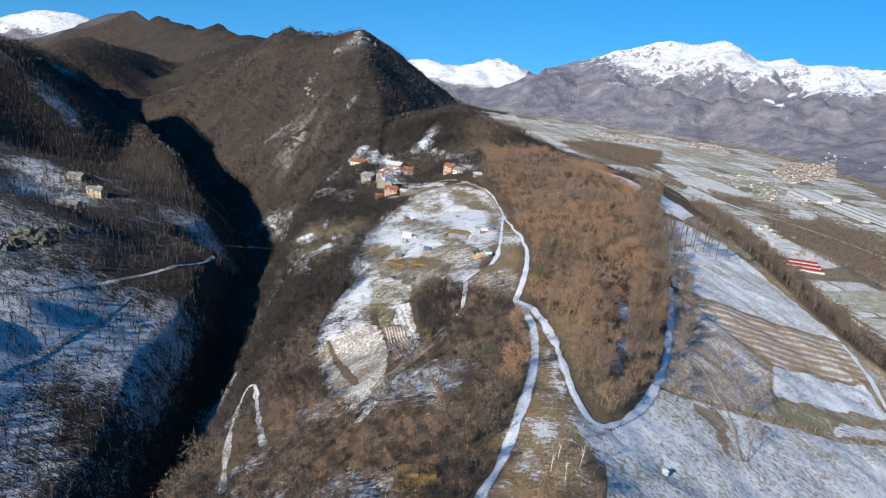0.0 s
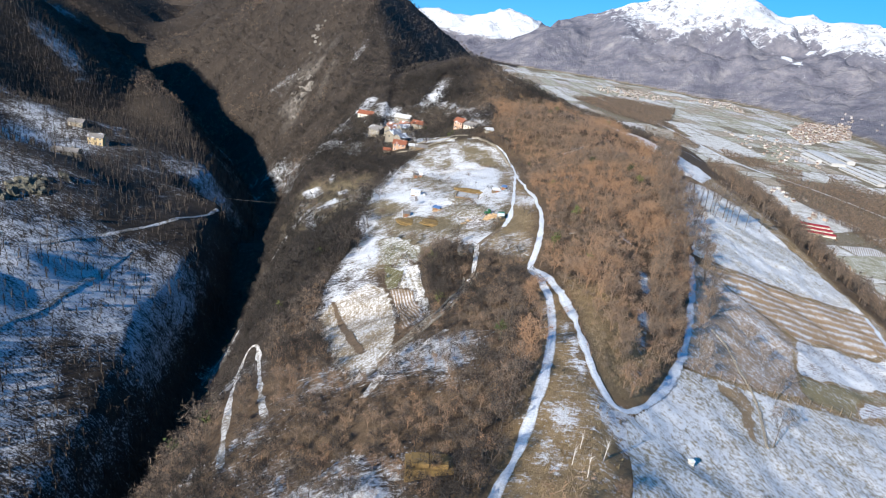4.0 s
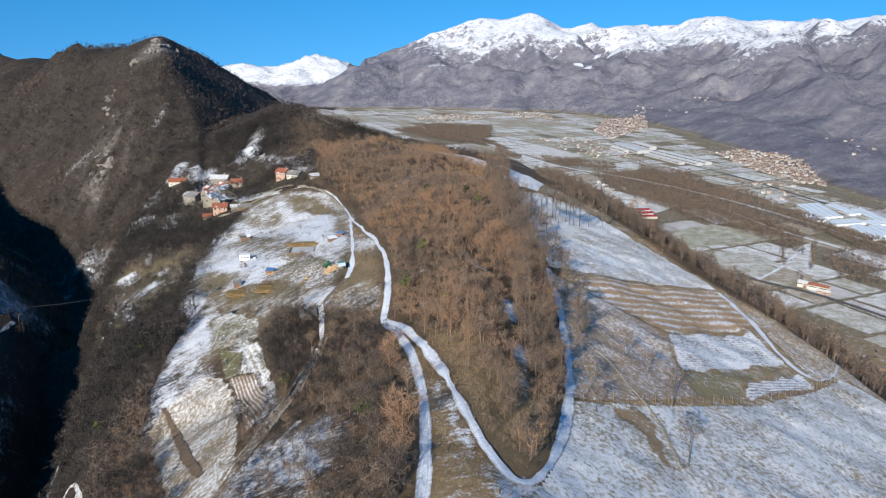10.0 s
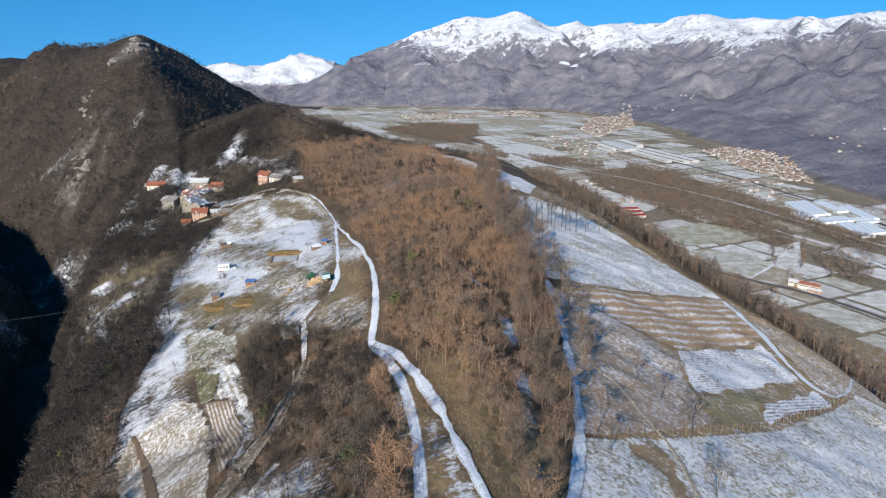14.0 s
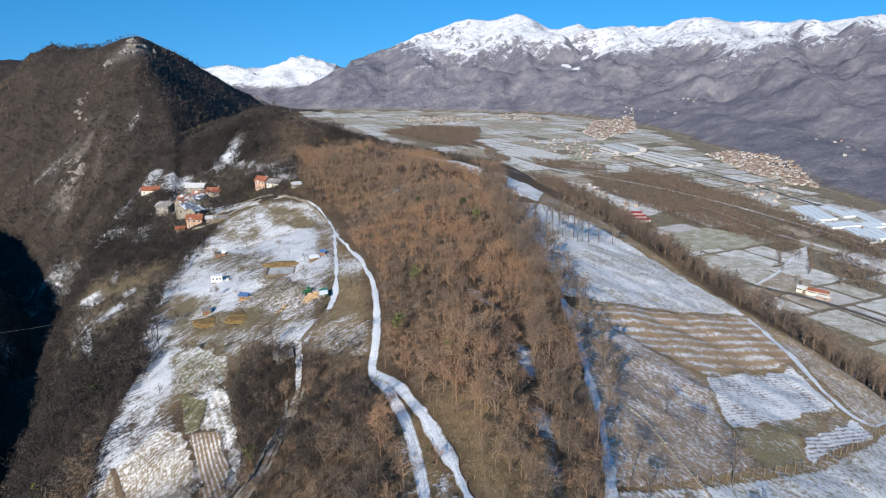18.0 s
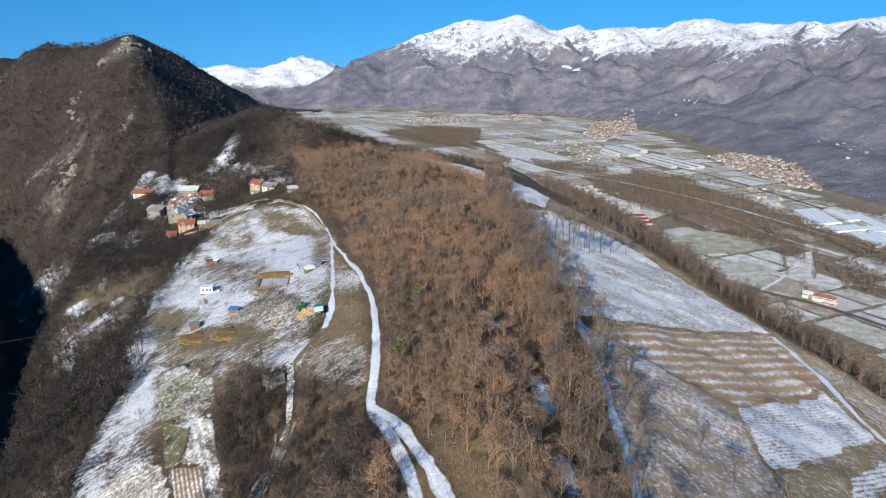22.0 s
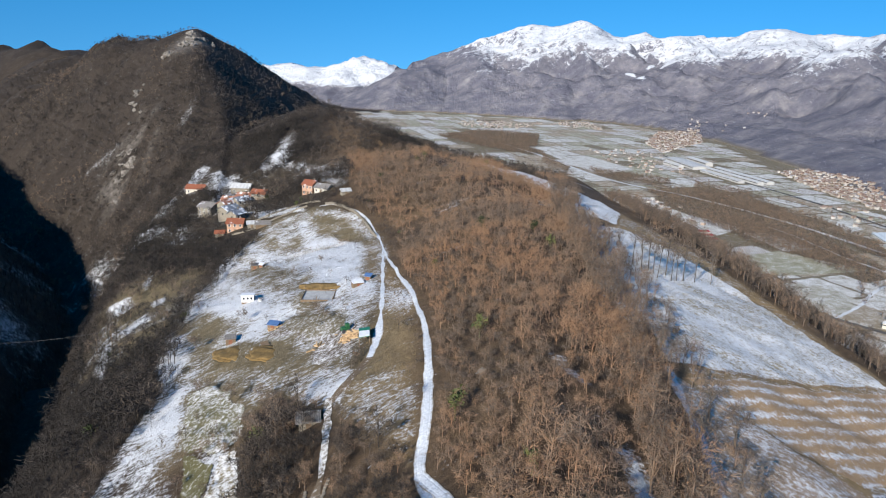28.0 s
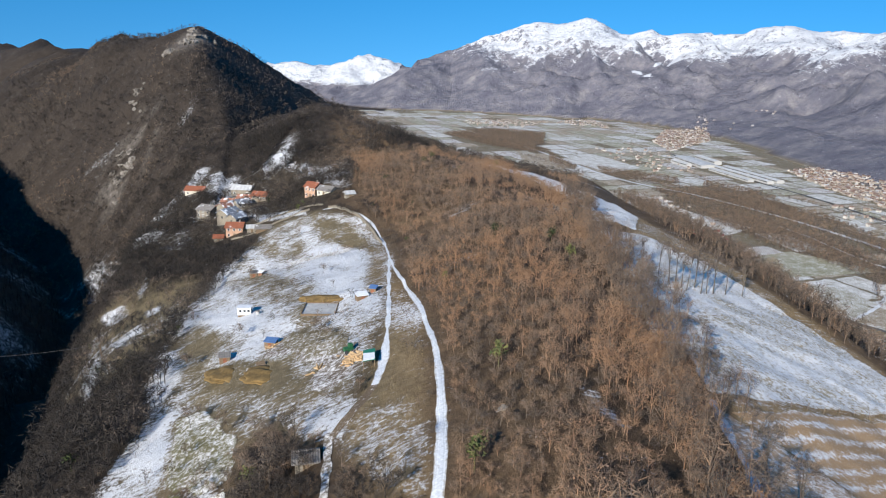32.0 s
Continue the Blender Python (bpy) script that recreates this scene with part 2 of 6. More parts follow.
def raw_height(x, y):
    near = (slopes(x, y) * 2 + slopes(x - 5, y) + slopes(x + 5, y) + slopes(x, y - 6) + slopes(x, y + 6)) / 6
    wild = np.clip((y - 430) / 200, 0, 1) * np.clip((700 - x) / 300, 0, 1)
    wild = np.maximum(wild, np.clip((-130 - x) / 60, 0, 1) * np.clip((2600 - y) / 300, 0, 1))
    near = near + wild * (near > 2) * (18 * fractal(x, y, 120, 4, 3) + 26 * wild * fractal(x, y, 340, 2, 9))
    rough = 26 * fractal(x, y, 150, 5, 21)
    off_top = np.hypot(x + 246, y - 788)
    hill = np.maximum(crest(x, y, PEAK, 0.46, 14), crest(x, y, EAST, 0.5, 6))
    hill = np.minimum(hill, 280 - 0.88 * (x + 246))
    hill = np.maximum(hill, crest(x, y, PEAK[:3], 0.5, 10)) + rough * np.clip((off_top - 25) / 90, 0.05, 1) * np.clip((y - 520) / 140, 0, 1) * np.clip((-190 - x) / 50, 0.25, 1)
    gullies = 24 * fractal(x, y, 60, 4, 29) - 70 * np.abs(fractal(x * 1.25 + 0.3 * y, y * 0.5, 105, 3, 27)) + 11
    hill = hill + gullies * np.clip((off_top - 45) / 90, 0, 1) * np.clip((y - 540) / 120, 0, 1) * np.clip((-190 - x) / 50, 0.15, 1)
    hill = np.maximum(hill, crest(x, y, BACK, 0.62, 18) + 0.5 * rough + 0.8 * gullies * np.clip((y - 880) / 150, 0, 1))
    for s in SPURS:
        hill = np.maximum(hill, crest(x, y, s, 0.74, 16) + 0.3 * rough + 0.3 * gullies)
    hill = np.maximum(hill, crest(x, y, WEST, 0.78, 14) + 0.3 * rough)
    z = np.maximum(near, hill)
    cut = -crest(x, y, [(a, b, -c) for a, b, c in GORGE], 1.15, 3)
    z = np.where((y > 345) & (x < np.interp(y, [345, 455, 600], [-162, -168, -150])), np.minimum(z, cut + 6 * fractal(x, y, 30, 3, 17)), z)
    top = np.maximum(crest(x, y, RANGE, 0.42), -50)
    for s in FORE:
        top = np.maximum(top, crest(x, y, s, 0.40, 60))
    lift = np.clip((top - 10) / 120, 0, 1)
    crag = 0.6 * (0.3 - 1.6 * np.abs(fractal(x, y, 330, 6, 60))) + 0.4 * fractal(x, y, 150, 5, 66)
    crag = crag * np.clip((x - 60) / 400, 0.25, 1)
    ridged = 0.5 - 2.2 * np.abs(fractal(x + 60 * crag, y, 620, 4, 44))
    top = top + lift * (66 * ridged * np.clip(1.5 - top / 330, 0.12, 1) + 150 * crag * np.clip((500 - top) / 200, 0.36, 1))
    top = np.maximum(top, crest(x, y, MASSIF, 0.42) + 50 * (0.22 - 1.6 * np.abs(fractal(x, y, 150, 5, 77))))
    top = np.maximum(top, crest(x, y, SNOWY, 0.55) + 60 * (0.2 - 1.6 * np.abs(fractal(x, y, 160, 5, 78))))
    return np.maximum(z, np.where(top > 2, top, 0))


def height(x, y):
    return raw_height(np.asarray(x, float), np.asarray(y, float))
# ---- end of terrain ----


# ---- outlines on the plan: fields, clearings and lanes ----
ROAD = [(-5, 60), (-3.8, 74), (-2, 82), (-0.9, 92), (0.3, 105), (0.7, 118), (0.5, 131), (-0.7, 144), (-2.6, 154), (-5.9, 166), (-6.4, 172), (-5.5, 181), (-5.5, 200), (-6.4, 220), (-8.5, 236), (-12, 259), (-16.9, 281), (-22.2, 309), (-26.6, 340), (-32.3, 363), (-39.4, 377), (-51, 393), (-60, 398)]
LANE = [(-6.2, 168), (-2.4, 160), (2, 143.5), (4.3, 131), (5.8, 118), (8, 105), (9.9, 100.2), (12.4, 99.6), (15.5, 104), (19.5, 113), (24.5, 127), (29.3, 145.5), (32, 162), (35, 180), (38.2, 205)]
BACK_LANE = [(-23, 314), (-20.7, 284), (-18.1, 253), (-17.1, 232), (-17.1, 224), (-17.8, 217)]
MUD_TRACK = [(-17.8, 217.5), (-19.2, 213.8), (-20.8, 209.2), (-23, 206), (-24.2, 202)]
LOWER_LANE = [(-24.3, 206), (-24, 203), (-22.9, 196), (-22.1, 188), (-21.3, 180)]
WALL_TRACK = [(-21.3, 180), (-21.6, 172), (-22.8, 161), (-23.7, 146), (-27.2, 135), (-29.8, 125), (-31, 114)]
SPUR_TRACK = [(-20.2, 134), (-23.2, 127), (-25.8, 121.5), (-27.3, 113), (-29, 104)]
CROSS_TRACK = [(-215, 210), (-200.3, 216.9), (-196.9, 227.4), (-193.8, 250.3), (-188.5, 274.6), (-182, 300.7), (-184, 340)]
SLOPE_TRACK = [(-168, 160), (-169.5, 174), (-169.8, 187), (-171, 201), (-172.6, 212), (-177.5, 236), (-181, 262)]
FARM_TRACK = [(100.5, 232), (102.6, 214), (100.6, 196), (103, 184), (110, 187), (118, 195), (124, 203)]
GARDEN_TRACK = [(-20.7, 280), (-28.4, 285.5), (-35.3, 289.6), (-43.5, 294), (-48, 295)]
HAIRPIN = [(-48, 92), (-52, 100), (-61, 119), (-78, 155), (-87, 178), (-87.5, 184), (-84, 182), (-78, 170), (-61, 134), (-51.5, 115), (-48, 109)]
UPPER_FIELD = [(46, 324), (42, 270), (40.5, 238), (39, 207.5), (60.5, 215.5), (81, 224.5), (100.5, 234), (97.5, 248), (90.5, 268), (82, 292), (74.4, 315), (63, 337)]
FAR_MEADOW = [(12, 520), (28, 461), (44, 415), (52.6, 352), (63, 340), (75, 380), (67, 434), (48, 478), (30, 535)]
TERRACES = [(41, 203), (60.5, 213.5), (81, 222.5), (100.4, 232), (101.5, 208), (82, 195), (64, 184), (53, 189)]
PLOUGHED = [(64, 183), (82, 194), (98, 204), (100, 189), (79, 174), (58.8, 161)]
GREEN_PLOT = [(58.3, 160), (79, 173), (99, 187), (75.3, 166.5), (69.7, 154.3), (56.6, 148.5)]
SMALL_PLOT = [(75.5, 166), (102, 186), (103.5, 180), (91, 171.5), (71, 156.5)]
ROUGH_GRASS = [(38.8, 204), (53, 188.5), (63, 182), (58.3, 161), (56.2, 148), (41, 138), (25.2, 130.3), (29, 145), (32, 165), (35, 182)]
EDGE_GRASS = [(101.5, 233), (109, 222), (119, 214), (127, 198), (130, 186), (118, 192), (105, 184), (103.5, 213)]
FRONT_FIELD = [(12.4, 98), (15.7, 105), (19.7, 114), (24.9, 129.8), (41, 137), (55, 145), (70, 154), (93, 171), (117, 191), (131, 185), (131, 140), (118, 60), (60, 40), (20, 55), (12, 78)]
WHITE_FIELD = [(-65.5, 182), (-64.4, 190.9), (-60.3, 193.5), (-56, 198.5), (-47.4, 191), (-39.3, 170), (-31.9, 139), (-30, 128), (-29.5, 118), (-31.8, 113), (-38.5, 122), (-47.1, 139.4)]
SNOW_BAND = [(-69, 184), (-68, 191), (-66, 202), (-66.5, 222), (-69, 239), (-63, 245), (-58, 232), (-56, 214), (-48.5, 193), (-59.3, 191), (-65, 188)]
OLIVE_PLOT = [(-63.5, 237), (-57.3, 237.5), (-44.3, 218.5), (-41.1, 206), (-44.9, 204), (-50.1, 205.5), (-56.1, 211.3)]
MOSS_STRIP = [(-53.7, 208.6), (-45.3, 201), (-43.4, 187.8), (-46.8, 189.5), (-50.2, 197)]
TAN_STRIP = [(-47, 190), (-37.4, 181.5), (-29.9, 157.3), (-28.8, 149), (-30, 139.5), (-31, 140), (-38.8, 169)]
WEDGE = [(-44.9, 203), (-41, 202.5), (-32, 173.3), (-26.8, 152), (-29.6, 156.5), (-37, 181.4), (-43, 187.2)]
THICKET = [(-42, 215), (-37.1, 218), (-29.1, 207), (-25, 181), (-24.6, 149), (-26.2, 152.5), (-32, 176), (-38.5, 197)]
SHEET = [(-87.3, 393), (-64.5, 390), (-57, 357), (-33, 333), (-28, 290), (-44, 290), (-50, 270), (-61, 283), (-82, 297), (-87, 285), (-95, 334), (-94.5, 368)]
OLIVE_TOP = [(-62, 391), (-42, 373), (-24, 318), (-21.6, 272), (-26, 277), (-33, 339), (-55, 366)]
GREEN_STREAK = [(-83.5, 299), (-57, 274), (-55, 262), (-73.4, 273.6)]
TAN_MOUND = [(-43, 264), (-29.3, 254), (-25.7, 238), (-36, 244), (-45.7, 255)]
STRAW_YARD = [(-62, 256), (-57.4, 259), (-42, 246), (-38.6, 233), (-48.5, 238), (-60, 247)]
LOW_SHEET = [(-86, 284), (-74, 285), (-66.5, 268), (-69, 257), (-70, 243.5), (-81, 263)]
LOW_BAND = [(-68.7, 240), (-60, 247), (-37, 228), (-26, 224), (-19, 214), (-22.8, 202), (-27.4, 210), (-41.7, 217.5), (-44, 214), (-57, 222), (-69.7, 236)]
WOOD_SNOW = [(-300, 543), (-240, 538), (-152, 492), (-130, 434), (-148, 444), (-217, 488), (-269, 488)]
CLEARING = [(-68, 218), (-70, 231), (-70, 246), (-80, 275), (-88, 310), (-90, 356), (-86, 378), (-83, 402), (-62, 399), (-39, 373), (-27.5, 342), (-23, 310), (-19, 250), (-19, 232), (-21, 217), (-25, 206), (-31, 200), (-38, 200), (-47, 214), (-56, 204)]
SIDE_MEADOW = [(-137, 330), (-145, 365), (-135, 377), (-108, 365), (-95, 330), (-93, 300), (-104, 280), (-112, 283), (-124, 305)]
VERGE = [(-3, 150), (-1, 121), (-1.5, 100), (-5, 70), (10, 66), (12, 97), (6, 107), (3.5, 122), (0.5, 145)]
SPUR_EDGE = [(2, 158), (6.5, 122), (9.5, 106), (12.5, 108), (9.8, 124), (4.5, 152)]
BEND_TURF = [(4.5, 150), (7, 118), (9.5, 104), (13, 102.5), (16, 106.5), (19, 116), (22, 127), (18, 138), (12, 150)]
GULLY = [(15.1, 195), (19.7, 180), (21, 171), (20.4, 157), (19.3, 143), (17.9, 130), (16.5, 120), (15.6, 112)]
LINK = [(-67, 182), (-72, 205), (-71, 231), (-56, 236), (-44, 216), (-50, 206), (-58, 190)]
COURT = [(-45, 282), (-44, 269.5), (-31.5, 270), (-33, 282.5)]
HOUSES = [(-150, 494), (-127, 449), (-117, 447), (-111, 431), (-104, 419), (-101, 407), (-108, 404), (-109, 446), (-120, 461), (-111, 459), (-101, 453), (-118, 478), (-69, 430), (-61, 425), (-86, 399), (-92, 402), (-48, 403)]
PATCHES = [[(7, 102), (11.4, 101), (15, 101), (16, 97), (13, 86), (10, 91), (7.5, 94)], [(0.8, 96), (4.4, 96), (5.6, 90.4), (4.5, 85.6), (2, 90)], [(-0.2, 87.5), (2, 86.5), (4.2, 80), (3, 77.5), (0.2, 83)], [(1.6, 128), (3.6, 127), (6.8, 109), (6, 104), (4.5, 106)],
           [(-110.5, 283.6), (-120, 307.5), (-119, 315), (-106.6, 287), (-100, 268)], [(-146, 365), (-134.4, 363), (-127, 352), (-130.5, 346), (-138, 352)], [(-121, 321), (-114, 332.5), (-107, 320), (-113.4, 309)],
           [(-131.5, 367.6), (-134.4, 384), (-128.7, 373), (-126, 362)], [(-120, 349), (-113, 349), (-109, 336), (-114.5, 338.5)], [(-104, 434), (-71, 410), (-65, 398), (-91, 412)]]
BANK = [(-7, 172), (-22, 200), (-19, 230), (-20, 262), (-24, 305), (-18, 282), (-10, 245), (-8, 205)]
SADDLE = [(-113, 488), (-112, 518), (-108, 545), (-100, 547), (-95, 511), (-99, 488)]
TERRACE = [(14, 97), (28, 130), (33, 165), (42, 204), (46, 240), (51, 324), (63, 342), (75, 382), (99, 250), (105, 233), (130, 202), (134, 60), (60, 38), (12, 78)]
HAMLET = [(-152, 420), (-165, 480), (-155, 515), (-60, 480), (-50, 425), (-70, 395), (-100, 395)]


def inside(x, y, outline):
    x, y = np.asarray(x, float), np.asarray(y, float)
    hit = np.zeros(x.shape, bool)
    for (ax, ay), (bx, by) in zip(outline, outline[1:] + outline[:1]):
        if ay != by:
            hit ^= ((ay > y) != (by > y)) & (x < (bx - ax) * (y - ay) / (by - ay) + ax)
    return hit


def off_line(x, y, line):
    best = np.full(np.shape(x), 1e9)
    for (ax, ay), (bx, by) in zip(line, line[1:]):
        dx, dy = bx - ax, by - ay
        u = np.clip(((x - ax) * dx + (y - ay) * dy) / (dx * dx + dy * dy), 0, 1)
        best = np.minimum(best, np.hypot(x - ax - u * dx, y - ay - u * dy))
    return best


def soft_inside(x, y, outline, edge):
    """1 well inside an outline, 0 outside, with a soft edge that wide."""
    d = off_line(x, y, outline + outline[:1])
    return np.clip(0.5 + np.where(inside(x, y, outline), d, -d) / edge, 0, 1)


# ---- the ground ----
def steps(a, b, fine, grow=1.07, far=4700, most=45):
    mid = list(np.arange(a, b + 1e-6, fine))
    s = fine
    while mid[-1] < far:
        s = min(s * grow, most)
        mid.append(mid[-1] + s)
    return mid


GX = sorted(set([-v for v in steps(150, 150, 1.5, 1.05, 3200, 60)[1:]] + list(np.arange(-150, 130, 1.5)) + steps(130, 130, 1.5, 1.04, 3600, 26)))
GY = sorted(set([-v for v in steps(-56, -56, 4, 1.2, 600, 120)[1:]] + steps(56, 420, 1.5, 1.025, 4850, 22)))
GX, GY = np.array(GX), np.array(GY)
gx, gy = np.meshgrid(GX, GY)
gz = height(gx, gy)
local = np.clip((160 - np.abs(gx)) / 40, 0, 1) * np.clip((430 - gy) / 40, 0, 1)
gz = gz + local * (0.9 * fractal(gx, gy, 14, 3, 71) + 0.5 * fractal(gx, gy, 5, 2, 75))

pad = soft_inside(gx, gy, COURT, 3)
gz = gz * (1 - pad) + 190.3 * pad


def ground_z(x, y):
    x, y = np.asarray(x, float), np.asarray(y, float)
    i = np.clip(np.searchsorted(GX, x) - 1, 0, len(GX) - 2)
    j = np.clip(np.searchsorted(GY, y) - 1, 0, len(GY) - 2)
    a, b = (x - GX[i]) / (GX[i + 1] - GX[i]), (y - GY[j]) / (GY[j + 1] - GY[j])
    return (gz[j, i] * (1 - a) + gz[j, i + 1] * a) * (1 - b) + (gz[j + 1, i] * (1 - a) + gz[j + 1, i + 1] * a) * b


def mesh_of(name, co, faces, smooth=False):
    """A mesh from arrays: places, and faces that all have the same number of corners."""
    me = bpy.data.meshes.new(name)
    co, faces = np.asarray(co, np.float32), np.asarray(faces, np.int32)
    me.vertices.add(len(co)), me.loops.add(faces.size), me.polygons.add(len(faces))
    me.vertices.foreach_set("co", co.ravel())
    me.loops.foreach_set("vertex_index", faces.ravel())
    me.polygons.foreach_set("loop_start", np.arange(0, faces.size, faces.shape[1], dtype=np.int32))
    me.update(calc_edges=True)
    me.polygons.foreach_set("use_smooth", np.full(len(faces), smooth))
    return me


def give(me, name, values):
    me.attributes.new(name, "FLOAT", "POINT").data.foreach_set("value", np.asarray(values, np.float32).ravel())


def grid_faces(h, w):
    i = (np.arange(h - 1)[:, None] * w + np.arange(w - 1)).ravel()
    return np.stack([i, i + 1, i + w + 1, i + w], -1)


land = mesh_of("ground", np.stack([gx, gy, gz], -1).reshape(-1, 3), grid_faces(*gx.shape), True)
steep = np.hypot(np.gradient(gz, axis=1) / np.gradient(gx, axis=1), np.gradient(gz, axis=0) / np.gradient(gy, axis=0))
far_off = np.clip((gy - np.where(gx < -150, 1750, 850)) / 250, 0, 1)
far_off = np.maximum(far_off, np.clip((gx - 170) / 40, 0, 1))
snow = 0.06 + 0.0 * gx
for outline, amount, edge in ((CLEARING, 0.57, 7), (SHEET, 0.53, 8), (LOW_SHEET, 0.62, 6), (LOW_BAND, 0.66, 4), (SNOW_BAND, 0.52, 5), ([(-52, 208), (-41, 204), (-26.5, 151), (-28.5, 138), (-40, 165), (-49, 190)], 0.5, 2), (WOOD_SNOW, 0.32, 20), (SIDE_MEADOW, 0.16, 14), (VERGE, 0.24, 3), (SADDLE, 0.34, 10), (LINK, 0.42, 5), (HAMLET, 0.26, 16), (BANK, 0.26, 4), (SPUR_EDGE, 0.05, 2), (TERRACE, 0.30, 2)):
    snow = np.maximum(snow, amount * soft_inside(gx, gy, outline, edge))
for outline, amount, edge in ((OLIVE_TOP, 0.14, 5), (GREEN_STREAK, 0.30, 5), (TAN_MOUND, 0.2, 4), (STRAW_YARD, 0.28, 3), (THICKET, 0.05, 3), (OLIVE_PLOT, 0.30, 4)):
    within = soft_inside(gx, gy, outline, edge)
    snow = snow * (1 - within) + amount * within
snow = snow + 0.60 * (snow > 0.1) * (gx < 0) * fractal(gx + 0.5 * gy, gy * 0.35, 16, 3, 84)
ravine_x = np.interp(gy, STATIONS, LINES[4][0]) - 12
snow = np.maximum(snow, np.clip((ravine_x + 6 - gx) / 8, 0, 1) * np.clip((gx + 420) / 60, 0, 1) * np.clip((470 - gy) / 60, 0, 1) * (0.41 - 0.12 * np.clip((gy - 250) / 60, 0, 1) + 0.5 * fractal(gx, gy, 60, 3, 83)))
snow = np.maximum(snow, np.where(gx < -120, 0.46, 0.34) * np.clip(fractal(gx, gy, 40, 2, 81) * 4 - 0.7, 0, 1) * (gy < 660))
lane_x = np.interp(gy, STATIONS, LINES[10][0])
snow = np.maximum(snow, 0.62 * np.clip(1 - np.abs(gx - lane_x + 3) / 9, 0, 1) * (gy > 225) * (gy < 420))
snow = np.maximum(snow, np.clip((-8 - gx) / 8, 0, 1) * np.clip((gx + 75) / 12, 0, 1) * np.clip((140 - gy) / 12, 0, 1) * (0.26 + 0.9 * fractal(gx, gy, 24, 3, 86)))
top = gz + 130 * fractal(gx, gy, 420, 5, 90) + 40 * fractal(gx, gy, 90, 3, 95)
snow = np.where((gy > 1900), np.maximum(snow * 0, np.clip((top - 222) / 150, -0.25, 0.74) - 0.6 * np.clip(steep - 0.5, 0, 1)), snow)
snow = np.where((gy > 4100) & (gx < -290), np.clip((gz - 95 + 70 * fractal(gx, gy, 260, 4, 99)) / 45, 0, 0.85), snow)
snow = np.where((gy > 2300) & (gx < -1900), np.clip((gz - 130 + 60 * fractal(gx, gy, 200, 4, 98)) / 40, 0, 0.75), snow)
snow = np.maximum(snow, 0.72 * np.clip(1.5 - off_line(gx, gy, GULLY) / 1.5, 0, 1) * np.clip(0.5 + 2.2 * fractal(gx, gy, 11, 2, 82), 0, 1))
for outline in PATCHES:
    snow = np.maximum(snow, 0.62 * soft_inside(gx, gy, outline, 2.5))
snow = np.maximum(snow, 0.26 * ((gz < 3) & (gx > -300)))
for chute in ([(937, 3596), (968, 3585), (942, 3372)], [(1058, 3678), (1213, 3856), (1230, 3769)]):
    snow = np.maximum(snow, 1.2 * np.clip(2 - off_line(gx, gy, chute) / 6, 0, 1))
give(land, "snow", snow)
grass = 0.0 * gx
for outline, amount, edge in ((CLEARING, 0.8, 8), (SIDE_MEADOW, 0.8, 16), (VERGE, 0.9, 4), (BANK, 0.85, 4), (SPUR_EDGE, 1, 3), (TERRACE, 1, 3), (BEND_TURF, 0.9, 4), (HAMLET, 0.15, 20)):
    grass = np.maximum(grass, amount * soft_inside(gx, gy, outline, edge))
grass = grass * (1 - soft_inside(gx, gy, THICKET, 3))
give(land, "grass", np.maximum(grass, ((gz < 3) & (gx > -300)) * 0.8))
road_x = np.interp(gy, STATIONS, LINES[8][0])
dry = np.clip((gx - road_x + 14) / 16, 0, 1) * np.clip((640 - gy) / 120, 0, 1)
give(land, "dry", np.maximum(dry, np.clip((gx + 82) / 25, 0, 1) * np.clip((230 - gy) / 60, 0, 1)))
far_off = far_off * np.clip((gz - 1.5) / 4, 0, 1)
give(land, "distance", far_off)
crag = np.clip((steep - 1.5) * 2.0, 0, 0.6) * (gy > 440) * (gy < 1500) * (gx > -420)
crag = np.maximum(crag, np.clip(1.5 - np.hypot((gx + 238) / 13, (gy - 752) / 26), 0, 1) * np.clip(0.8 + 3 * fractal(gx, gy, 16, 3, 34), 0, 1))
crag = np.maximum(crag, np.clip(1.3 - np.hypot((gx + 252) / 24, (gy - 630) / 45), 0, 1) * np.clip(fractal(gx, gy, 12, 3, 33) * 4 - 0.2, 0, 0.7))
give(land, "crag", crag)
ground = tagged(new("ground", land), "brown winter hillside falling to a broad valley", "ground", kind="structure")

earth, et, eb = node_material("earth")
litter = ramp_of(et, noise_of(et, 0.5, 9, 0.75), [(0.25, (0.018, 0.014, 0.011)), (0.5, (0.042, 0.032, 0.024)), (0.75, (0.10, 0.077, 0.056))])
turf = ramp_of(et, noise_of(et, 0.5, 10, 0.78), [(0.3, (0.10, 0.082, 0.046)), (0.5, (0.165, 0.13, 0.075)), (0.72, (0.26, 0.20, 0.12))])
leaves = ramp_of(et, noise_of(et, 0.6, 9, 0.75), [(0.25, (0.06, 0.04, 0.024)), (0.5, (0.13, 0.086, 0.05)), (0.75, (0.23, 0.155, 0.092))])
warm_turf = ramp_of(et, noise_of(et, 0.5, 10, 0.78), [(0.3, (0.15, 0.10, 0.05)), (0.5, (0.24, 0.165, 0.085)), (0.72, (0.35, 0.25, 0.135))])
turf = mix_of(et, attribute_of(et, "dry"), turf, warm_turf)
litter = mix_of(et, attribute_of(et, "dry"), litter, leaves)
litter = mix_of(et, 0.75, litter, ramp_of(et, noise_of(et, 0.05, 8, 0.7), [(0.35, (0.35, 0.34, 0.34)), (0.5, (0.66, 0.65, 0.65)), (0.65, (0.95, 0.95, 0.95))]), "MULTIPLY")
near_tone = mix_of(et, attribute_of(et, "grass"), litter, turf)
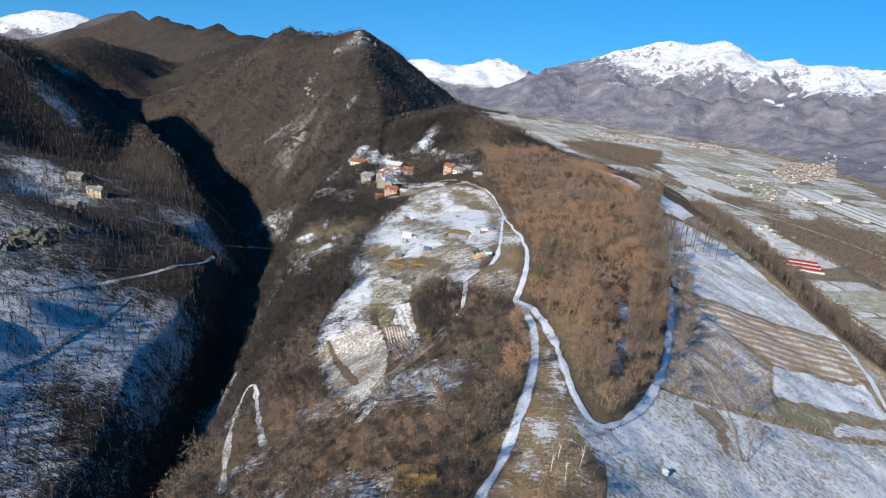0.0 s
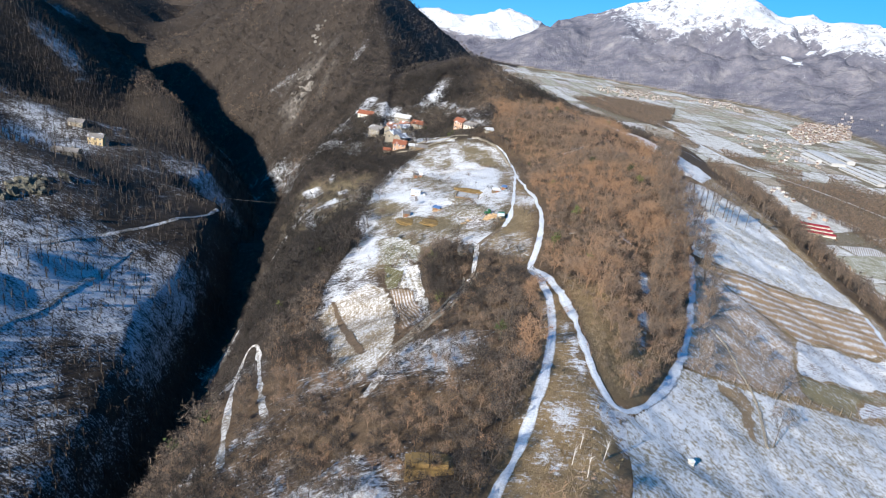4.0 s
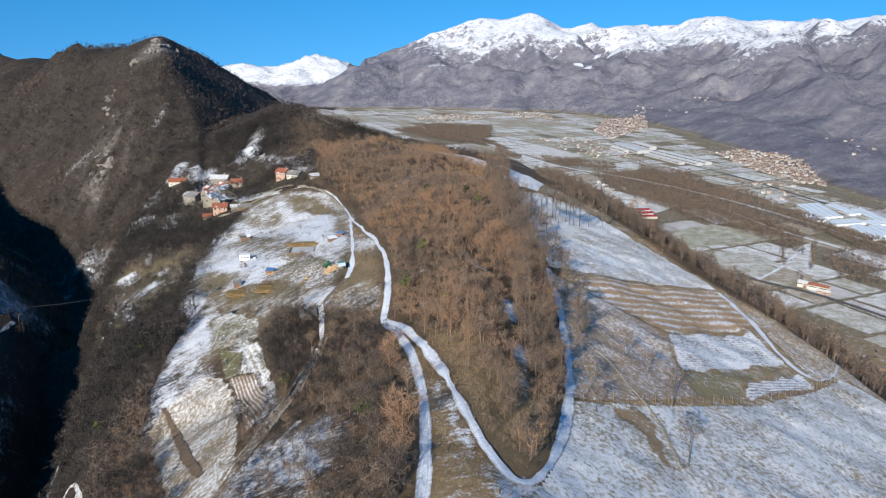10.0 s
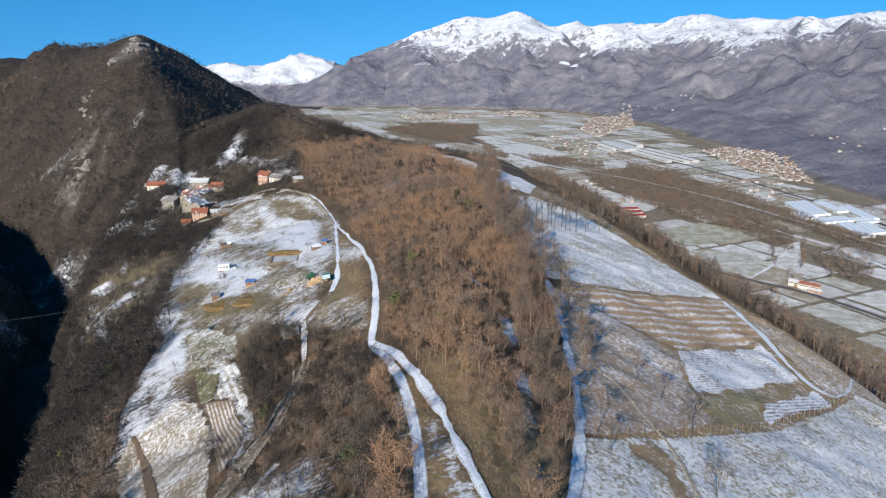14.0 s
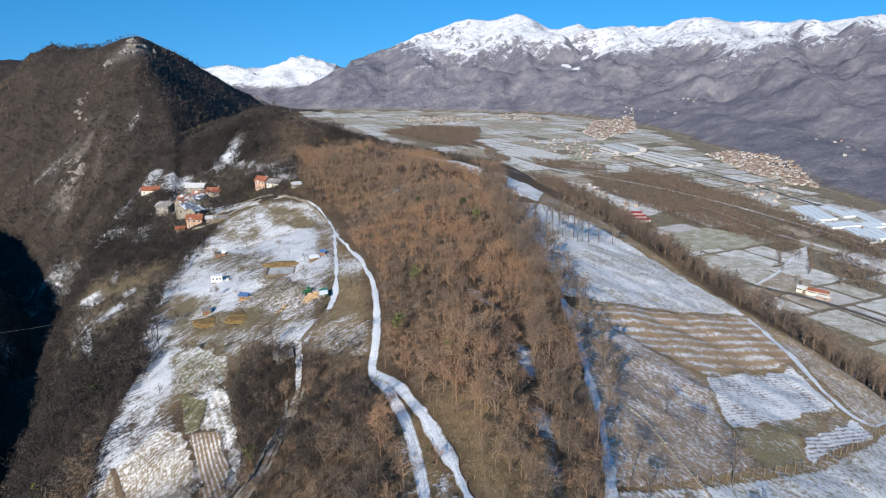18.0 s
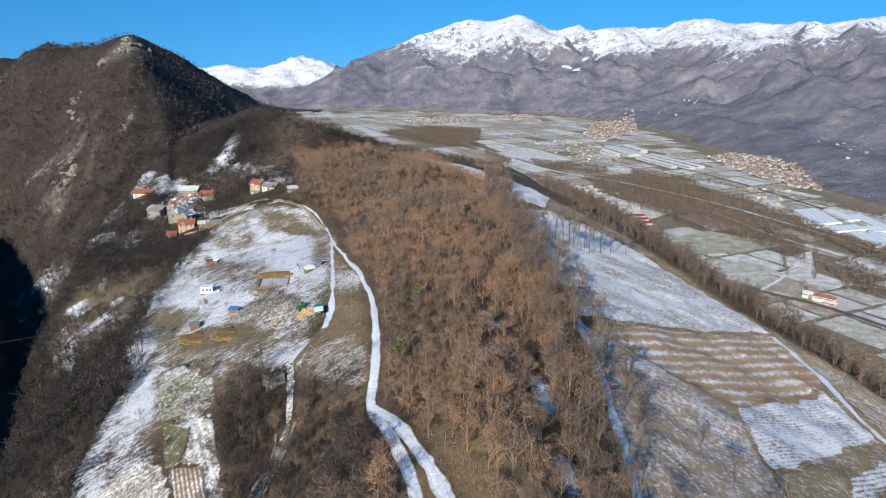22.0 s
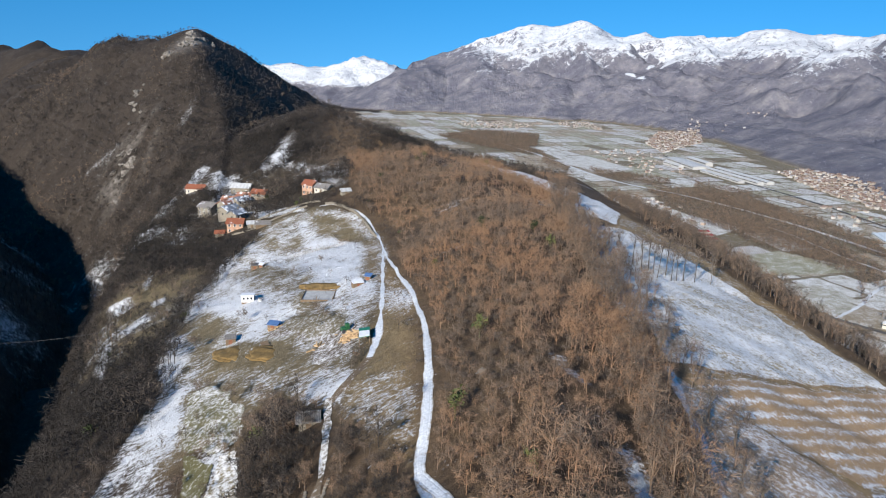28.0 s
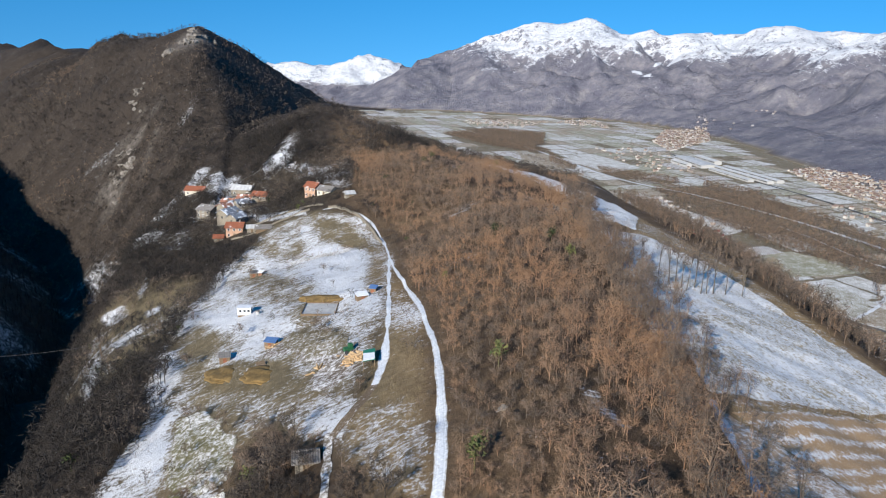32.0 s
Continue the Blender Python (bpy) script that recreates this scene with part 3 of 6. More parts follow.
# Blue-grey haze of the far slopes is painted into this base colour.
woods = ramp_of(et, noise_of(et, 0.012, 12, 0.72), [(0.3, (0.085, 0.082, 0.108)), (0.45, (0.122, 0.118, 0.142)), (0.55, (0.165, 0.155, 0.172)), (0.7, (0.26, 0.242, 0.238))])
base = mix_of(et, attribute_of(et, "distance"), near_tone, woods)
stone = ramp_of(et, noise_of(et, 0.25, 10, 0.75), [(0.3, (0.07, 0.06, 0.05)), (0.52, (0.16, 0.14, 0.12)), (0.72, (0.40, 0.36, 0.31))])
base = mix_of(et, attribute_of(et, "crag"), base, stone)
coord, stretch, drift = et.nodes.new("ShaderNodeTexCoord"), et.nodes.new("ShaderNodeMapping"), et.nodes.new("ShaderNodeTexNoise")
stretch.inputs["Rotation"].default_value[2] = radians(-52)
stretch.inputs["Scale"].default_value = (0.35, 1.7, 1.0)
drift.inputs["Scale"].default_value, drift.inputs["Detail"].default_value, drift.inputs["Roughness"].default_value = 0.7, 6, 0.65
et.links.new(coord.outputs["Object"], stretch.inputs["Vector"]), et.links.new(stretch.outputs["Vector"], drift.inputs["Vector"])
fine, broad, huge = noise_of(et, 1.5, 10, 0.8), noise_of(et, 0.14, 6, 0.65), noise_of(et, 0.035, 12, 0.85)
patch = math_of(et, "ADD", math_of(et, "ADD", math_of(et, "MULTIPLY", fine, 0.5), math_of(et, "MULTIPLY", broad, 0.22)), math_of(et, "MULTIPLY", drift.outputs["Fac"], 0.28))
patch = mix_of(et, attribute_of(et, "distance"), patch, huge)
cover = math_of(et, "ADD", attribute_of(et, "snow"), math_of(et, "MULTIPLY_ADD", patch, 3.6, -1.8))
cover = math_of(et, "MULTIPLY_ADD", cover, 3.8, -1.3, clamp=True)
white = ramp_of(et, fine, [(0.3, (0.46, 0.47, 0.49)), (0.7, (0.68, 0.685, 0.70))])
et.links.new(mix_of(et, cover, base, white), eb.inputs["Base Color"])
folds = math_of(et, "MULTIPLY", math_of(et, "MULTIPLY", noise_of(et, 0.007, 14, 0.72), 140.0), attribute_of(et, "distance"))
bump_of(et, eb, math_of(et, "ADD", math_of(et, "ADD", fine, folds), math_of(et, "MULTIPLY", huge, 6.0)), 0.7, 0.35)
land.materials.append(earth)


# ---- fields and lanes that lie on the ground ----
def field_material(name, low, high, snow_amount, furrow=None, turn=0.0, streak=1.0):
    """Soil or grass with snow lying in patches, and in the furrows where there are any (metres apart)."""
    m, t, b = node_material(name)
    f1, f2, f3 = noise_of(t, 1.2, 10, 0.8), noise_of(t, 0.07, 9, 0.7), noise_of(t, 6.0, 4, 0.6)
    soil = ramp_of(t, f2, [(0.3, low), (0.72, high)])
    soil = mix_of(t, 0.35, soil, ramp_of(t, f3, [(0.3, tuple(0.4 * v for v in low)), (0.7, tuple(1.3 * v for v in high))]))
    value = math_of(t, "ADD", math_of(t, "MULTIPLY", f1, 0.72), math_of(t, "MULTIPLY", f2, 0.28))
    value = math_of(t, "MULTIPLY_ADD", value, 3.6, -1.8 + snow_amount)
    if furrow:
        c, mp, w = t.nodes.new("ShaderNodeTexCoord"), t.nodes.new("ShaderNodeMapping"), t.nodes.new("ShaderNodeTexWave")
        mp.inputs["Rotation"].default_value[2] = radians(turn)
        w.inputs["Scale"].default_value, w.inputs["Distortion"].default_value, w.inputs["Detail Scale"].default_value = 0.314 / furrow, 0.9 if furrow > 2 else 0.35, 0.6
        t.links.new(c.outputs["Object"], mp.inputs["Vector"]), t.links.new(mp.outputs["Vector"], w.inputs["Vector"])
        value = math_of(t, "ADD", value, math_of(t, "MULTIPLY_ADD", w.outputs["Fac"], 0.7 * streak, -0.35 * streak))
    cover = math_of(t, "MULTIPLY_ADD", value, 3.4, -1.0, clamp=True)
    t.links.new(mix_of(t, cover, soil, ramp_of(t, f3, [(0.3, (0.58, 0.567, 0.555)), (0.7, (0.79, 0.775, 0.76))])), b.inputs["Base Color"])
    bump_of(t, b, math_of(t, "ADD", f1, math_of(t, "MULTIPLY", value, 0.5)), 0.6, 0.25)
    return m


def drape(name, outline, material, label, category="field", lift=0.12, step=0.45, ragged=0.6):
    xs, ys = [p[0] for p in outline], [p[1] for p in outline]
    ax, ay = np.arange(min(xs), max(xs) + step, step), np.arange(min(ys), max(ys) + step, step)
    x, y = np.meshgrid(ax, ay)
    keep = inside(x + ragged * 2 * fractal(x, y, 5, 3, 5), y + ragged * 2 * fractal(x, y, 5, 3, 8), outline)
    f = grid_faces(*x.shape)
    f = f[keep.ravel()[f].all(1)]
    used, index = np.unique(f, return_inverse=True)
    z = ground_z(x, y) + lift
    co = np.stack([x, y, z], -1).reshape(-1, 3)[used]
    me = mesh_of(name, co, index.reshape(f.shape), True)
    me.materials.append(material)
    return tagged(new(name, me), label, category, kind="structure")


def smooth_line(line, gap=0.9):
    p = np.array(line, float)
    for _ in range(3):
        q = np.empty((2 * len(p), 2))
        q[0::2], q[1::2] = np.vstack([p[:1], p[:-1] * 0.25 + p[1:] * 0.75])[: len(p)], p
        cut = [p[0]]
        for a, b in zip(p, p[1:]):
            cut += [a * 0.75 + b * 0.25, a * 0.25 + b * 0.75]
        p = np.array(cut + [p[-1]])
    d = np.r_[0, np.cumsum(np.hypot(*np.diff(p, axis=0).T))]
    s = np.arange(0, d[-1], gap)
    return np.stack([np.interp(s, d, p[:, 0]), np.interp(s, d, p[:, 1])], -1)


def ribbon(name, line, width, material, label, category="road", lift=0.10, crown=0.0, kind="structure", wobble=0.36, across=7, narrow=1.0):
    p = smooth_line(line)
    n = np.gradient(p, axis=0)
    n = np.stack([-n[:, 1], n[:, 0]], -1) / np.hypot(*n.T)[:, None]
    u = np.linspace(-1, 1, across)
    w = width / 2 * np.interp(p[:, 1], [190, 280, 420], [1, narrow, narrow]) + narrow * wobble * 2 * (fractal(p[:, 0], p[:, 1], 9, 3, 14) + 0.5 * fractal(p[:, 0], p[:, 1], 2.6, 2, 19))
    xy = p[:, None] + n[:, None] * (u[None, :, None] * w[:, None, None])
    z = ground_z(xy[..., 0], xy[..., 1])
    z = 0.85 * z + 0.15 * z.mean(1, keepdims=True) + lift + crown * (1 - u**2)
    me = mesh_of(name, np.concatenate([xy, z[..., None]], -1).reshape(-1, 3), grid_faces(len(p), across)[:, ::-1], True)
    give(me, "across", np.tile(u, len(p)))
    me.materials.append(material)
    return tagged(new(name, me), label, category, kind=kind)


packed, pt, pb = node_material("packed_snow", 0.7)
ruts = math_of(pt, "ABSOLUTE", math_of(pt, "SUBTRACT", math_of(pt, "ABSOLUTE", attribute_of(pt, "across")), 0.5))
rut = math_of(pt, "MULTIPLY_ADD", ruts, -5.0, 1.0, clamp=True)
wear = math_of(pt, "MULTIPLY_ADD", math_of(pt, "ADD", noise_of(pt, 0.8, 10, 0.8), math_of(pt, "MULTIPLY", math_of(pt, "POWER", math_of(pt, "ABSOLUTE", attribute_of(pt, "across")), 4.0), 0.22)), 6.0, -3.28, clamp=True)
snowy = ramp_of(pt, noise_of(pt, 2.5, 6), [(0.3, (0.42, 0.44, 0.47)), (0.7, (0.68, 0.695, 0.72))])
pt.links.new(mix_of(pt, wear, snowy, (0.27, 0.23, 0.18)), pb.inputs["Base Color"])
bump_of(pt, pb, math_of(pt, "ADD", noise_of(pt, 2.5, 6), math_of(pt, "MULTIPLY", rut, -0.3)), 0.6, 0.12)

tan, green, straw = (0.34, 0.235, 0.13), (0.17, 0.16, 0.065), (0.43, 0.33, 0.19)
drape("meadow", UPPER_FIELD, field_material("snowy_grass", (0.22, 0.18, 0.11), straw, 0.54), "upper meadow under thin snow with grass showing through")
drape("meadow", FAR_MEADOW, field_material("far_snowy_grass", (0.17, 0.14, 0.08), straw, 0.62), "narrow snow-covered meadow strip between two woods")
drape("terraced_field", TERRACES, field_material("terrace_strips", (0.29, 0.185, 0.10), (0.43, 0.285, 0.16), 0.29, 3.4, 64, 0.5), "tan terraced field with thin bands of snow")
drape("ploughed_field", PLOUGHED, field_material("furrows", (0.15, 0.10, 0.07), (0.26, 0.20, 0.14), 0.58, 0.8, 64, 0.26), "ploughed field with snow lying in the furrows")
drape("garden_plot", GREEN_PLOT, field_material("green_plot_soil", (0.19, 0.16, 0.075), (0.29, 0.22, 0.12), 0.20), "greenish brown grass plot beside a ploughed field")
drape("ploughed_field", SMALL_PLOT, field_material("small_furrows", (0.17, 0.11, 0.08), (0.26, 0.18, 0.12), 0.55, 1.0, 60, 0.45), "small ploughed strip dusted with snow by a fence")
drape("meadow", ROUGH_GRASS, field_material("rough_grass", (0.24, 0.17, 0.11), (0.38, 0.27, 0.18), 0.31), "rough brown pasture with traces of snow below a lane")
drape("meadow", EDGE_GRASS, field_material("edge_grass", tan, (0.25, 0.18, 0.11), 0.34), "brown grass triangle between a farm track and trees")
drape("meadow", FRONT_FIELD, field_material("front_snow", (0.20, 0.16, 0.10), (0.37, 0.29, 0.18), 0.49), "wide meadow under thin patchy snow beside a fence", step=0.6, ragged=0.3)
drape("grass_patch", [(33, 131.5), (39.8, 135), (40.2, 126), (39.2, 117), (37.5, 118), (36, 125)], field_material("ditch_grass", (0.20, 0.13, 0.07), (0.34, 0.24, 0.14), 0.22), "bare brown grass beside the stone-lined ditch", "grass", 0.17, 0.45, 1.6)
drape("meadow", WHITE_FIELD, field_material("strip_snow", (0.16, 0.12, 0.08), (0.25, 0.19, 0.11), 0.35, 0.6, -17, 0.08), "sloping strip field under snow with faint furrows")
drape("ploughed_field", TAN_STRIP, field_material("bare_furrows", (0.17, 0.115, 0.07), (0.27, 0.185, 0.11), 0.26, 0.75, -19, 0.5), "tan garden strip with snow-filled furrows", lift=0.2, ragged=0.2)
drape("meadow", WEDGE, field_material("wedge_snow", (0.15, 0.12, 0.06), (0.24, 0.19, 0.11), 0.52, 1.6, -19, 0.25), "narrow snowy wedge beside the tan strip", lift=0.17, ragged=0.3)
drape("grass_patch", MOSS_STRIP, field_material("mossy_turf", (0.075, 0.07, 0.028), (0.15, 0.13, 0.06), 0.26), "dull green turf strip between snowy strips", "grass", 0.2, 0.3, 0.35)
drape("grass_patch", OLIVE_PLOT, field_material("olive_turf", (0.09, 0.085, 0.04), (0.20, 0.17, 0.09), 0.36), "olive grass plot under fruit trees with thin snow", "grass", 0.14, 0.45, 0.9)
ribbon("road", ROAD, 1.55, packed, "narrow hill road covered with packed snow", crown=0.05, narrow=0.62)
ribbon("road", LANE, 1.55, packed, "snow-covered lane that bends below the spur", crown=0.05, lift=0.19)
ribbon("farm_track", [(14.1, 96), (13.9, 93.3), (13.3, 86.7), (12.6, 80), (11, 68)], 0.7, packed, "snow-filled wheel rut down the grassy verge", "track", lift=0.06, wobble=0.12, across=3)
ribbon("farm_track", [(15.6, 97), (15.6, 94.9), (15.2, 88.2), (14.4, 81.4), (13, 69)], 0.7, packed, "second snow-filled wheel rut down the verge", "track", lift=0.07, wobble=0.12, across=3)
# Dull snow of the tracks; on LOWER_LANE its darker colour stands for shade.
worn_shade = field_material("worn_shade_track", (0.10, 0.08, 0.06), (0.20, 0.165, 0.12), 0.42)
muddy = field_material("muddy_track", (0.09, 0.065, 0.045), (0.19, 0.14, 0.09), 0.22)
ribbon("farm_track", CROSS_TRACK, 1.7, worn_shade, "grey track crossing the shaded hill above the ravine", "track", lift=0.2)
ribbon("farm_track", SLOPE_TRACK, 1.6, worn_shade, "snowy track climbing the shaded hill across the ravine", "track", lift=0.2)
ribbon("farm_track", MUD_TRACK, 1.5, muddy, "muddy track falling from the lane to the lower hut", "track", lift=0.15)
# The bank's shade on this lane is put into its darker colour.
ribbon("lane", LOWER_LANE, 1.4, worn_shade, "shaded snowy lane beside a stone hut", "lane", lift=0.2)
ribbon("farm_track", WALL_TRACK, 1.5, muddy, "overgrown track between two stone walls", "track", lift=0.15)
ribbon("farm_track", SPUR_TRACK, 1.2, worn_shade, "faint snowy track below the old walls", "track", lift=0.15)
ribbon("lane", BACK_LANE, 1.25, packed, "snowy lane leading down to the garden plots", "lane")
ribbon("farm_track", FARM_TRACK, 2.0, packed, "snowy farm track along the terraced fields", "track")
ribbon("farm_track", GARDEN_TRACK, 1.2, packed, "short snowy track into the gardens", "track")
ribbon("farm_track", HAIRPIN, 1.2, worn_shade, "snowy hairpin track on the steep wooded slope", "track")


# ---- woods ----
def cone_tris(p, q, r, sides=3):
    """A thin pyramid from p to q."""
    d = (q - p) / (np.linalg.norm(q - p) + 1e-9)
    a = np.cross(d, (0.3, 0.8, 0.5))
    a /= np.linalg.norm(a) + 1e-9
    b = np.cross(d, a)
    ring = [p + r * (a * math.cos(k * 2 * math.pi / sides) + b * math.sin(k * 2 * math.pi / sides)) for k in range(sides)]
    out = []
    for k in range(sides):
        out += [ring[k], ring[(k + 1) % sides], q]
    return out


def bare_tree(rng, tall, spread, limbs, twigs, width, leaves=0, low=0.25, leafsize=0.16, reach=0.4, stout=1.3):
    """Corner places, three to a triangle: trunk and limbs, then twigs that fan out round the limb ends, then dry leaves."""
    wood, fine = [], []
    top = np.array([rng.uniform(-0.06, 0.06) * tall, rng.uniform(-0.06, 0.06) * tall, tall * 0.88])
    foot = np.array([0, 0, -0.6])
    wood += cone_tris(foot, top, stout * (tall * 0.014 + 0.03), 4)
    tips = []
    for k in range(limbs):
        s = rng.uniform(low, 0.7)
        p = foot + (top - foot) * s
        a = k * 2.4 + rng.uniform(-0.5, 0.5)
        out = spread * rng.uniform(0.45, 0.8)
        q = np.array([math.cos(a) * out, math.sin(a) * out, tall * rng.uniform(0.55, 0.86)])
        wood += cone_tris(p, q, stout * (tall * 0.005 + 0.02), 3)
        tips.append((p, q))
    tips.append((foot + (top - foot) * 0.5, top))
    for k in range(twigs):
        p, q = tips[k % len(tips)]
        o = p + (q - p) * rng.uniform(0.6, 1.0) + rng.normal(0, spread * 0.10, 3)
        d = rng.normal(0, 1, 3) * (1, 1, 0.8) + (0, 0, 0.35)
        d *= spread * reach * rng.uniform(0.6, 1.2) / np.linalg.norm(d)
        side = np.cross(d, rng.normal(0, 1, 3))
        side *= width / (np.linalg.norm(side) + 1e-9)
        fine += [o - side, o + side, o + d]
    for k in range(leaves):
        p, q = tips[k % len(tips)]
        o = q + rng.normal(0, spread * 0.24, 3)
        fine += list(o + rng.normal(0, leafsize, (3, 3)))
    return np.array(wood + fine)


def scatter(name, templates, x, y, size, tone, material, label, category="wood"):
    """One mesh of many trees, each a turned and scaled copy of a template's triangles."""
    rng = np.random.default_rng(len(x) + 11)
    z, parts, tones = ground_z(x, y), [], []
    pick = rng.integers(0, len(templates), len(x))
    for k, tpl in enumerate(templates):
        s = np.nonzero(pick == k)[0]
        if not len(s):
            continue
        a = rng.uniform(0, 2 * math.pi, len(s))
        c, sn, h = np.cos(a)[:, None] * size[s, None], np.sin(a)[:, None] * size[s, None], size[s, None] * rng.uniform(0.85, 1.2, (len(s), 1))
        px = tpl[:, 0] * c - tpl[:, 1] * sn + x[s, None]
        py = tpl[:, 0] * sn + tpl[:, 1] * c + y[s, None]
        pz = tpl[:, 2] * h + z[s, None]
        parts.append(np.stack([px, py, pz], -1).reshape(-1, 3))
        tones.append(np.repeat(tone[s], len(tpl)))
    co = np.concatenate(parts)
    me = mesh_of(name, co, np.arange(len(co)).reshape(-1, 3))
    give(me, "tone", np.concatenate(tones))
    me.materials.append(material)
    return tagged(new(name, me), label, category, kind="stuff")


def bark_material(name, stops):
    m, t, b = node_material(name, 0.85)
    g = t.nodes.new("ShaderNodeNewGeometry")
    tone = math_of(t, "ADD", attribute_of(t, "tone"), math_of(t, "MULTIPLY_ADD", g.outputs["Random Per Island"], 0.6, -0.3))
    t.links.new(ramp_of(t, tone, stops), b.inputs["Base Color"])
    return m


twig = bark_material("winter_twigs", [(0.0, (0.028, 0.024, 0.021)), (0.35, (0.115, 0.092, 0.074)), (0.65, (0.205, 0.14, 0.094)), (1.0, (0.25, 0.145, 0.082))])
evergreen = bark_material("evergreen_leaves", [(0.0, (0.02, 0.03, 0.012)), (0.5, (0.05, 0.065, 0.025)), (1.0, (0.12, 0.125, 0.04))])

OPEN = [CLEARING, WHITE_FIELD, SNOW_BAND, OLIVE_PLOT, MOSS_STRIP, TAN_STRIP, WEDGE, VERGE, SPUR_EDGE, BANK, UPPER_FIELD, FAR_MEADOW, TERRACES, PLOUGHED, GREEN_PLOT, SMALL_PLOT, ROUGH_GRASS, EDGE_GRASS, FRONT_FIELD, SADDLE, LINK]
WAYS = [(ROAD, 1.8), (LANE, 1.7), (BACK_LANE, 2.2), (FARM_TRACK, 2), (HAIRPIN, 2.0), (MUD_TRACK, 1.8), (LOWER_LANE, 1.8), (WALL_TRACK, 1.5), (GARDEN_TRACK, 1.6)]


def spread_points(x0, x1, y0, y1, gap, seed):
    rng = np.random.default_rng(seed)
    x, y = np.meshgrid(np.arange(x0, x1, gap), np.arange(y0, y1, gap))
    x, y = (x + rng.uniform(-0.5, 0.5, x.shape) * gap).ravel(), (y + rng.uniform(-0.5, 0.5, y.shape) * gap).ravel()
    return x, y, rng.uniform(0, 1, len(x)), rng


def is_open(x, y):
    hit = np.zeros(np.shape(x), bool)
    for o in OPEN:
        hit |= inside(x, y, o)
    hit &= ~inside(x, y, THICKET)
    for hx, hy in HOUSES:
        hit |= np.hypot(x - hx, (y - hy + 4) / 1.5) < 7.5
    for line, w in WAYS:
        hit |= off_line(x, y, line) < w
    return hit


rng0 = np.random.default_rng(5)
shrubs = [bare_tree(rng0, 4.4, 2.5, 6, 84, 0.048, reach=0.42, stout=1.0) for _ in range(6)]
near_shrubs = [bare_tree(rng0, 4.4, 2.4, 7, 260, 0.024, reach=0.40, stout=0.9) for _ in range(6)]
oaks = [bare_tree(rng0, 4.6, 2.4, 6, 90, 0.03, 150, leafsize=0.06, stout=0.9) for _ in range(4)]
tall_trees = [bare_tree(rng0, 7.6, 2.3, 8, 84, 0.055, low=0.12, reach=0.6, stout=0.7) for _ in range(5)]
slim_trees = [bare_tree(rng0, 7.6, 2.0, 9, 190, 0.025, low=0.12, reach=0.5, stout=0.8) for _ in range(5)]
hill_trees = [bare_tree(rng0, 5.2, 1.9, 5, 15, 0.08, reach=0.36, stout=2.4) for _ in range(4)]
far_trees = [bare_tree(rng0, 6.0, 3.4, 3, 24, 0.19, reach=0.42, stout=1.0) for _ in range(5)]
rim_x = lambda y: np.interp(y, STATIONS, LINES[11][0])  # noqa: E731
lane_at = lambda y: np.interp(y, [97, 105, 115.5, 130, 146, 167, 188, 201, 240, 324, 420, 600], [13, 16, 20.4, 25.7, 29.3, 32.4, 35.5, 37.5, 42, 46, 60, 90])  # noqa: E731
rav_x = lambda y: np.interp(y, STATIONS, LINES[4][0])  # noqa: E731

# the spur's own wood, between the road and the lane, and the slopes round the clearing
x, y, r, rng = spread_points(-235, 100, 56, 565, 2.75, 31)
keep = ~is_open(x, y) & (x > np.interp(y, STATIONS, LINES[5][0]) - 12) & (off_line(x, y, GULLY) > 1.3) & (x < lane_at(y) - 1.0)
keep &= ~(inside(x, y, SIDE_MEADOW) & (r > 0.42))
gaps = fractal(x, y, 22, 3, 55) + 0.25 * fractal(x, y, 6, 2, 57)
keep &= (gaps > -0.36) & (r < np.where((y < 140) & (x < -8), 0.62, 0.93))
x, y, r = x[keep], y[keep], r[keep]
spur = (x > np.interp(y, STATIONS, LINES[8][0])) & (y < 480)
# Spur twigs are rustier; the others are darkened for the wood's own shade.
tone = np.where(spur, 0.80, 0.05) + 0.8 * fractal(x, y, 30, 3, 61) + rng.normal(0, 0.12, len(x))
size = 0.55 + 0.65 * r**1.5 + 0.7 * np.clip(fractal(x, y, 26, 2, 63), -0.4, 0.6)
# Ravine-side shade put into the twig tone, deeper towards -x.
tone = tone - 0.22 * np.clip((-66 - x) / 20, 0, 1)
size = size * np.where(rng.uniform(0, 1, len(x)) < 0.13, 1.38, 0.95) * np.where(spur | (x > -30), 1.0, 1.3)
oak = (tone > 0.62) & (rng.uniform(0, 1, len(x)) < 0.6)
close = ~oak & (((y < 215) & (x > -60)) | ((y < 250) & spur))
rest = ~oak & ~close
scatter("woodland", near_shrubs, x[close], y[close], size[close], tone[close], twig, "dense bare brown scrub on the spur beside the road")
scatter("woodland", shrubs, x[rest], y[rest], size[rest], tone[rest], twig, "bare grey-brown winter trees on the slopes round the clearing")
scatter("woodland", oaks, x[oak], y[oak], size[oak], tone[oak], twig, "young oaks that keep their dry rusty leaves")

# undergrowth between the road and the lane
x, y, r, rng = spread_points(-75, 50, 56, 225, 3.0, 35)
keep = ~is_open(x, y) & (x < lane_at(y) - 1.0) & (off_line(x, y, GULLY) > 1.3) & (r < np.where(x < -8, 0.85, 0.9))
x, y, r = x[keep], y[keep], r[keep]
scatter("woodland", near_shrubs, x, y, 0.45 + 0.35 * r, 0.5 + 0.6 * fractal(x, y, 24, 3, 62) + rng.normal(0, 0.12, len(x)), twig, "low rusty brown thicket under the spur's trees")

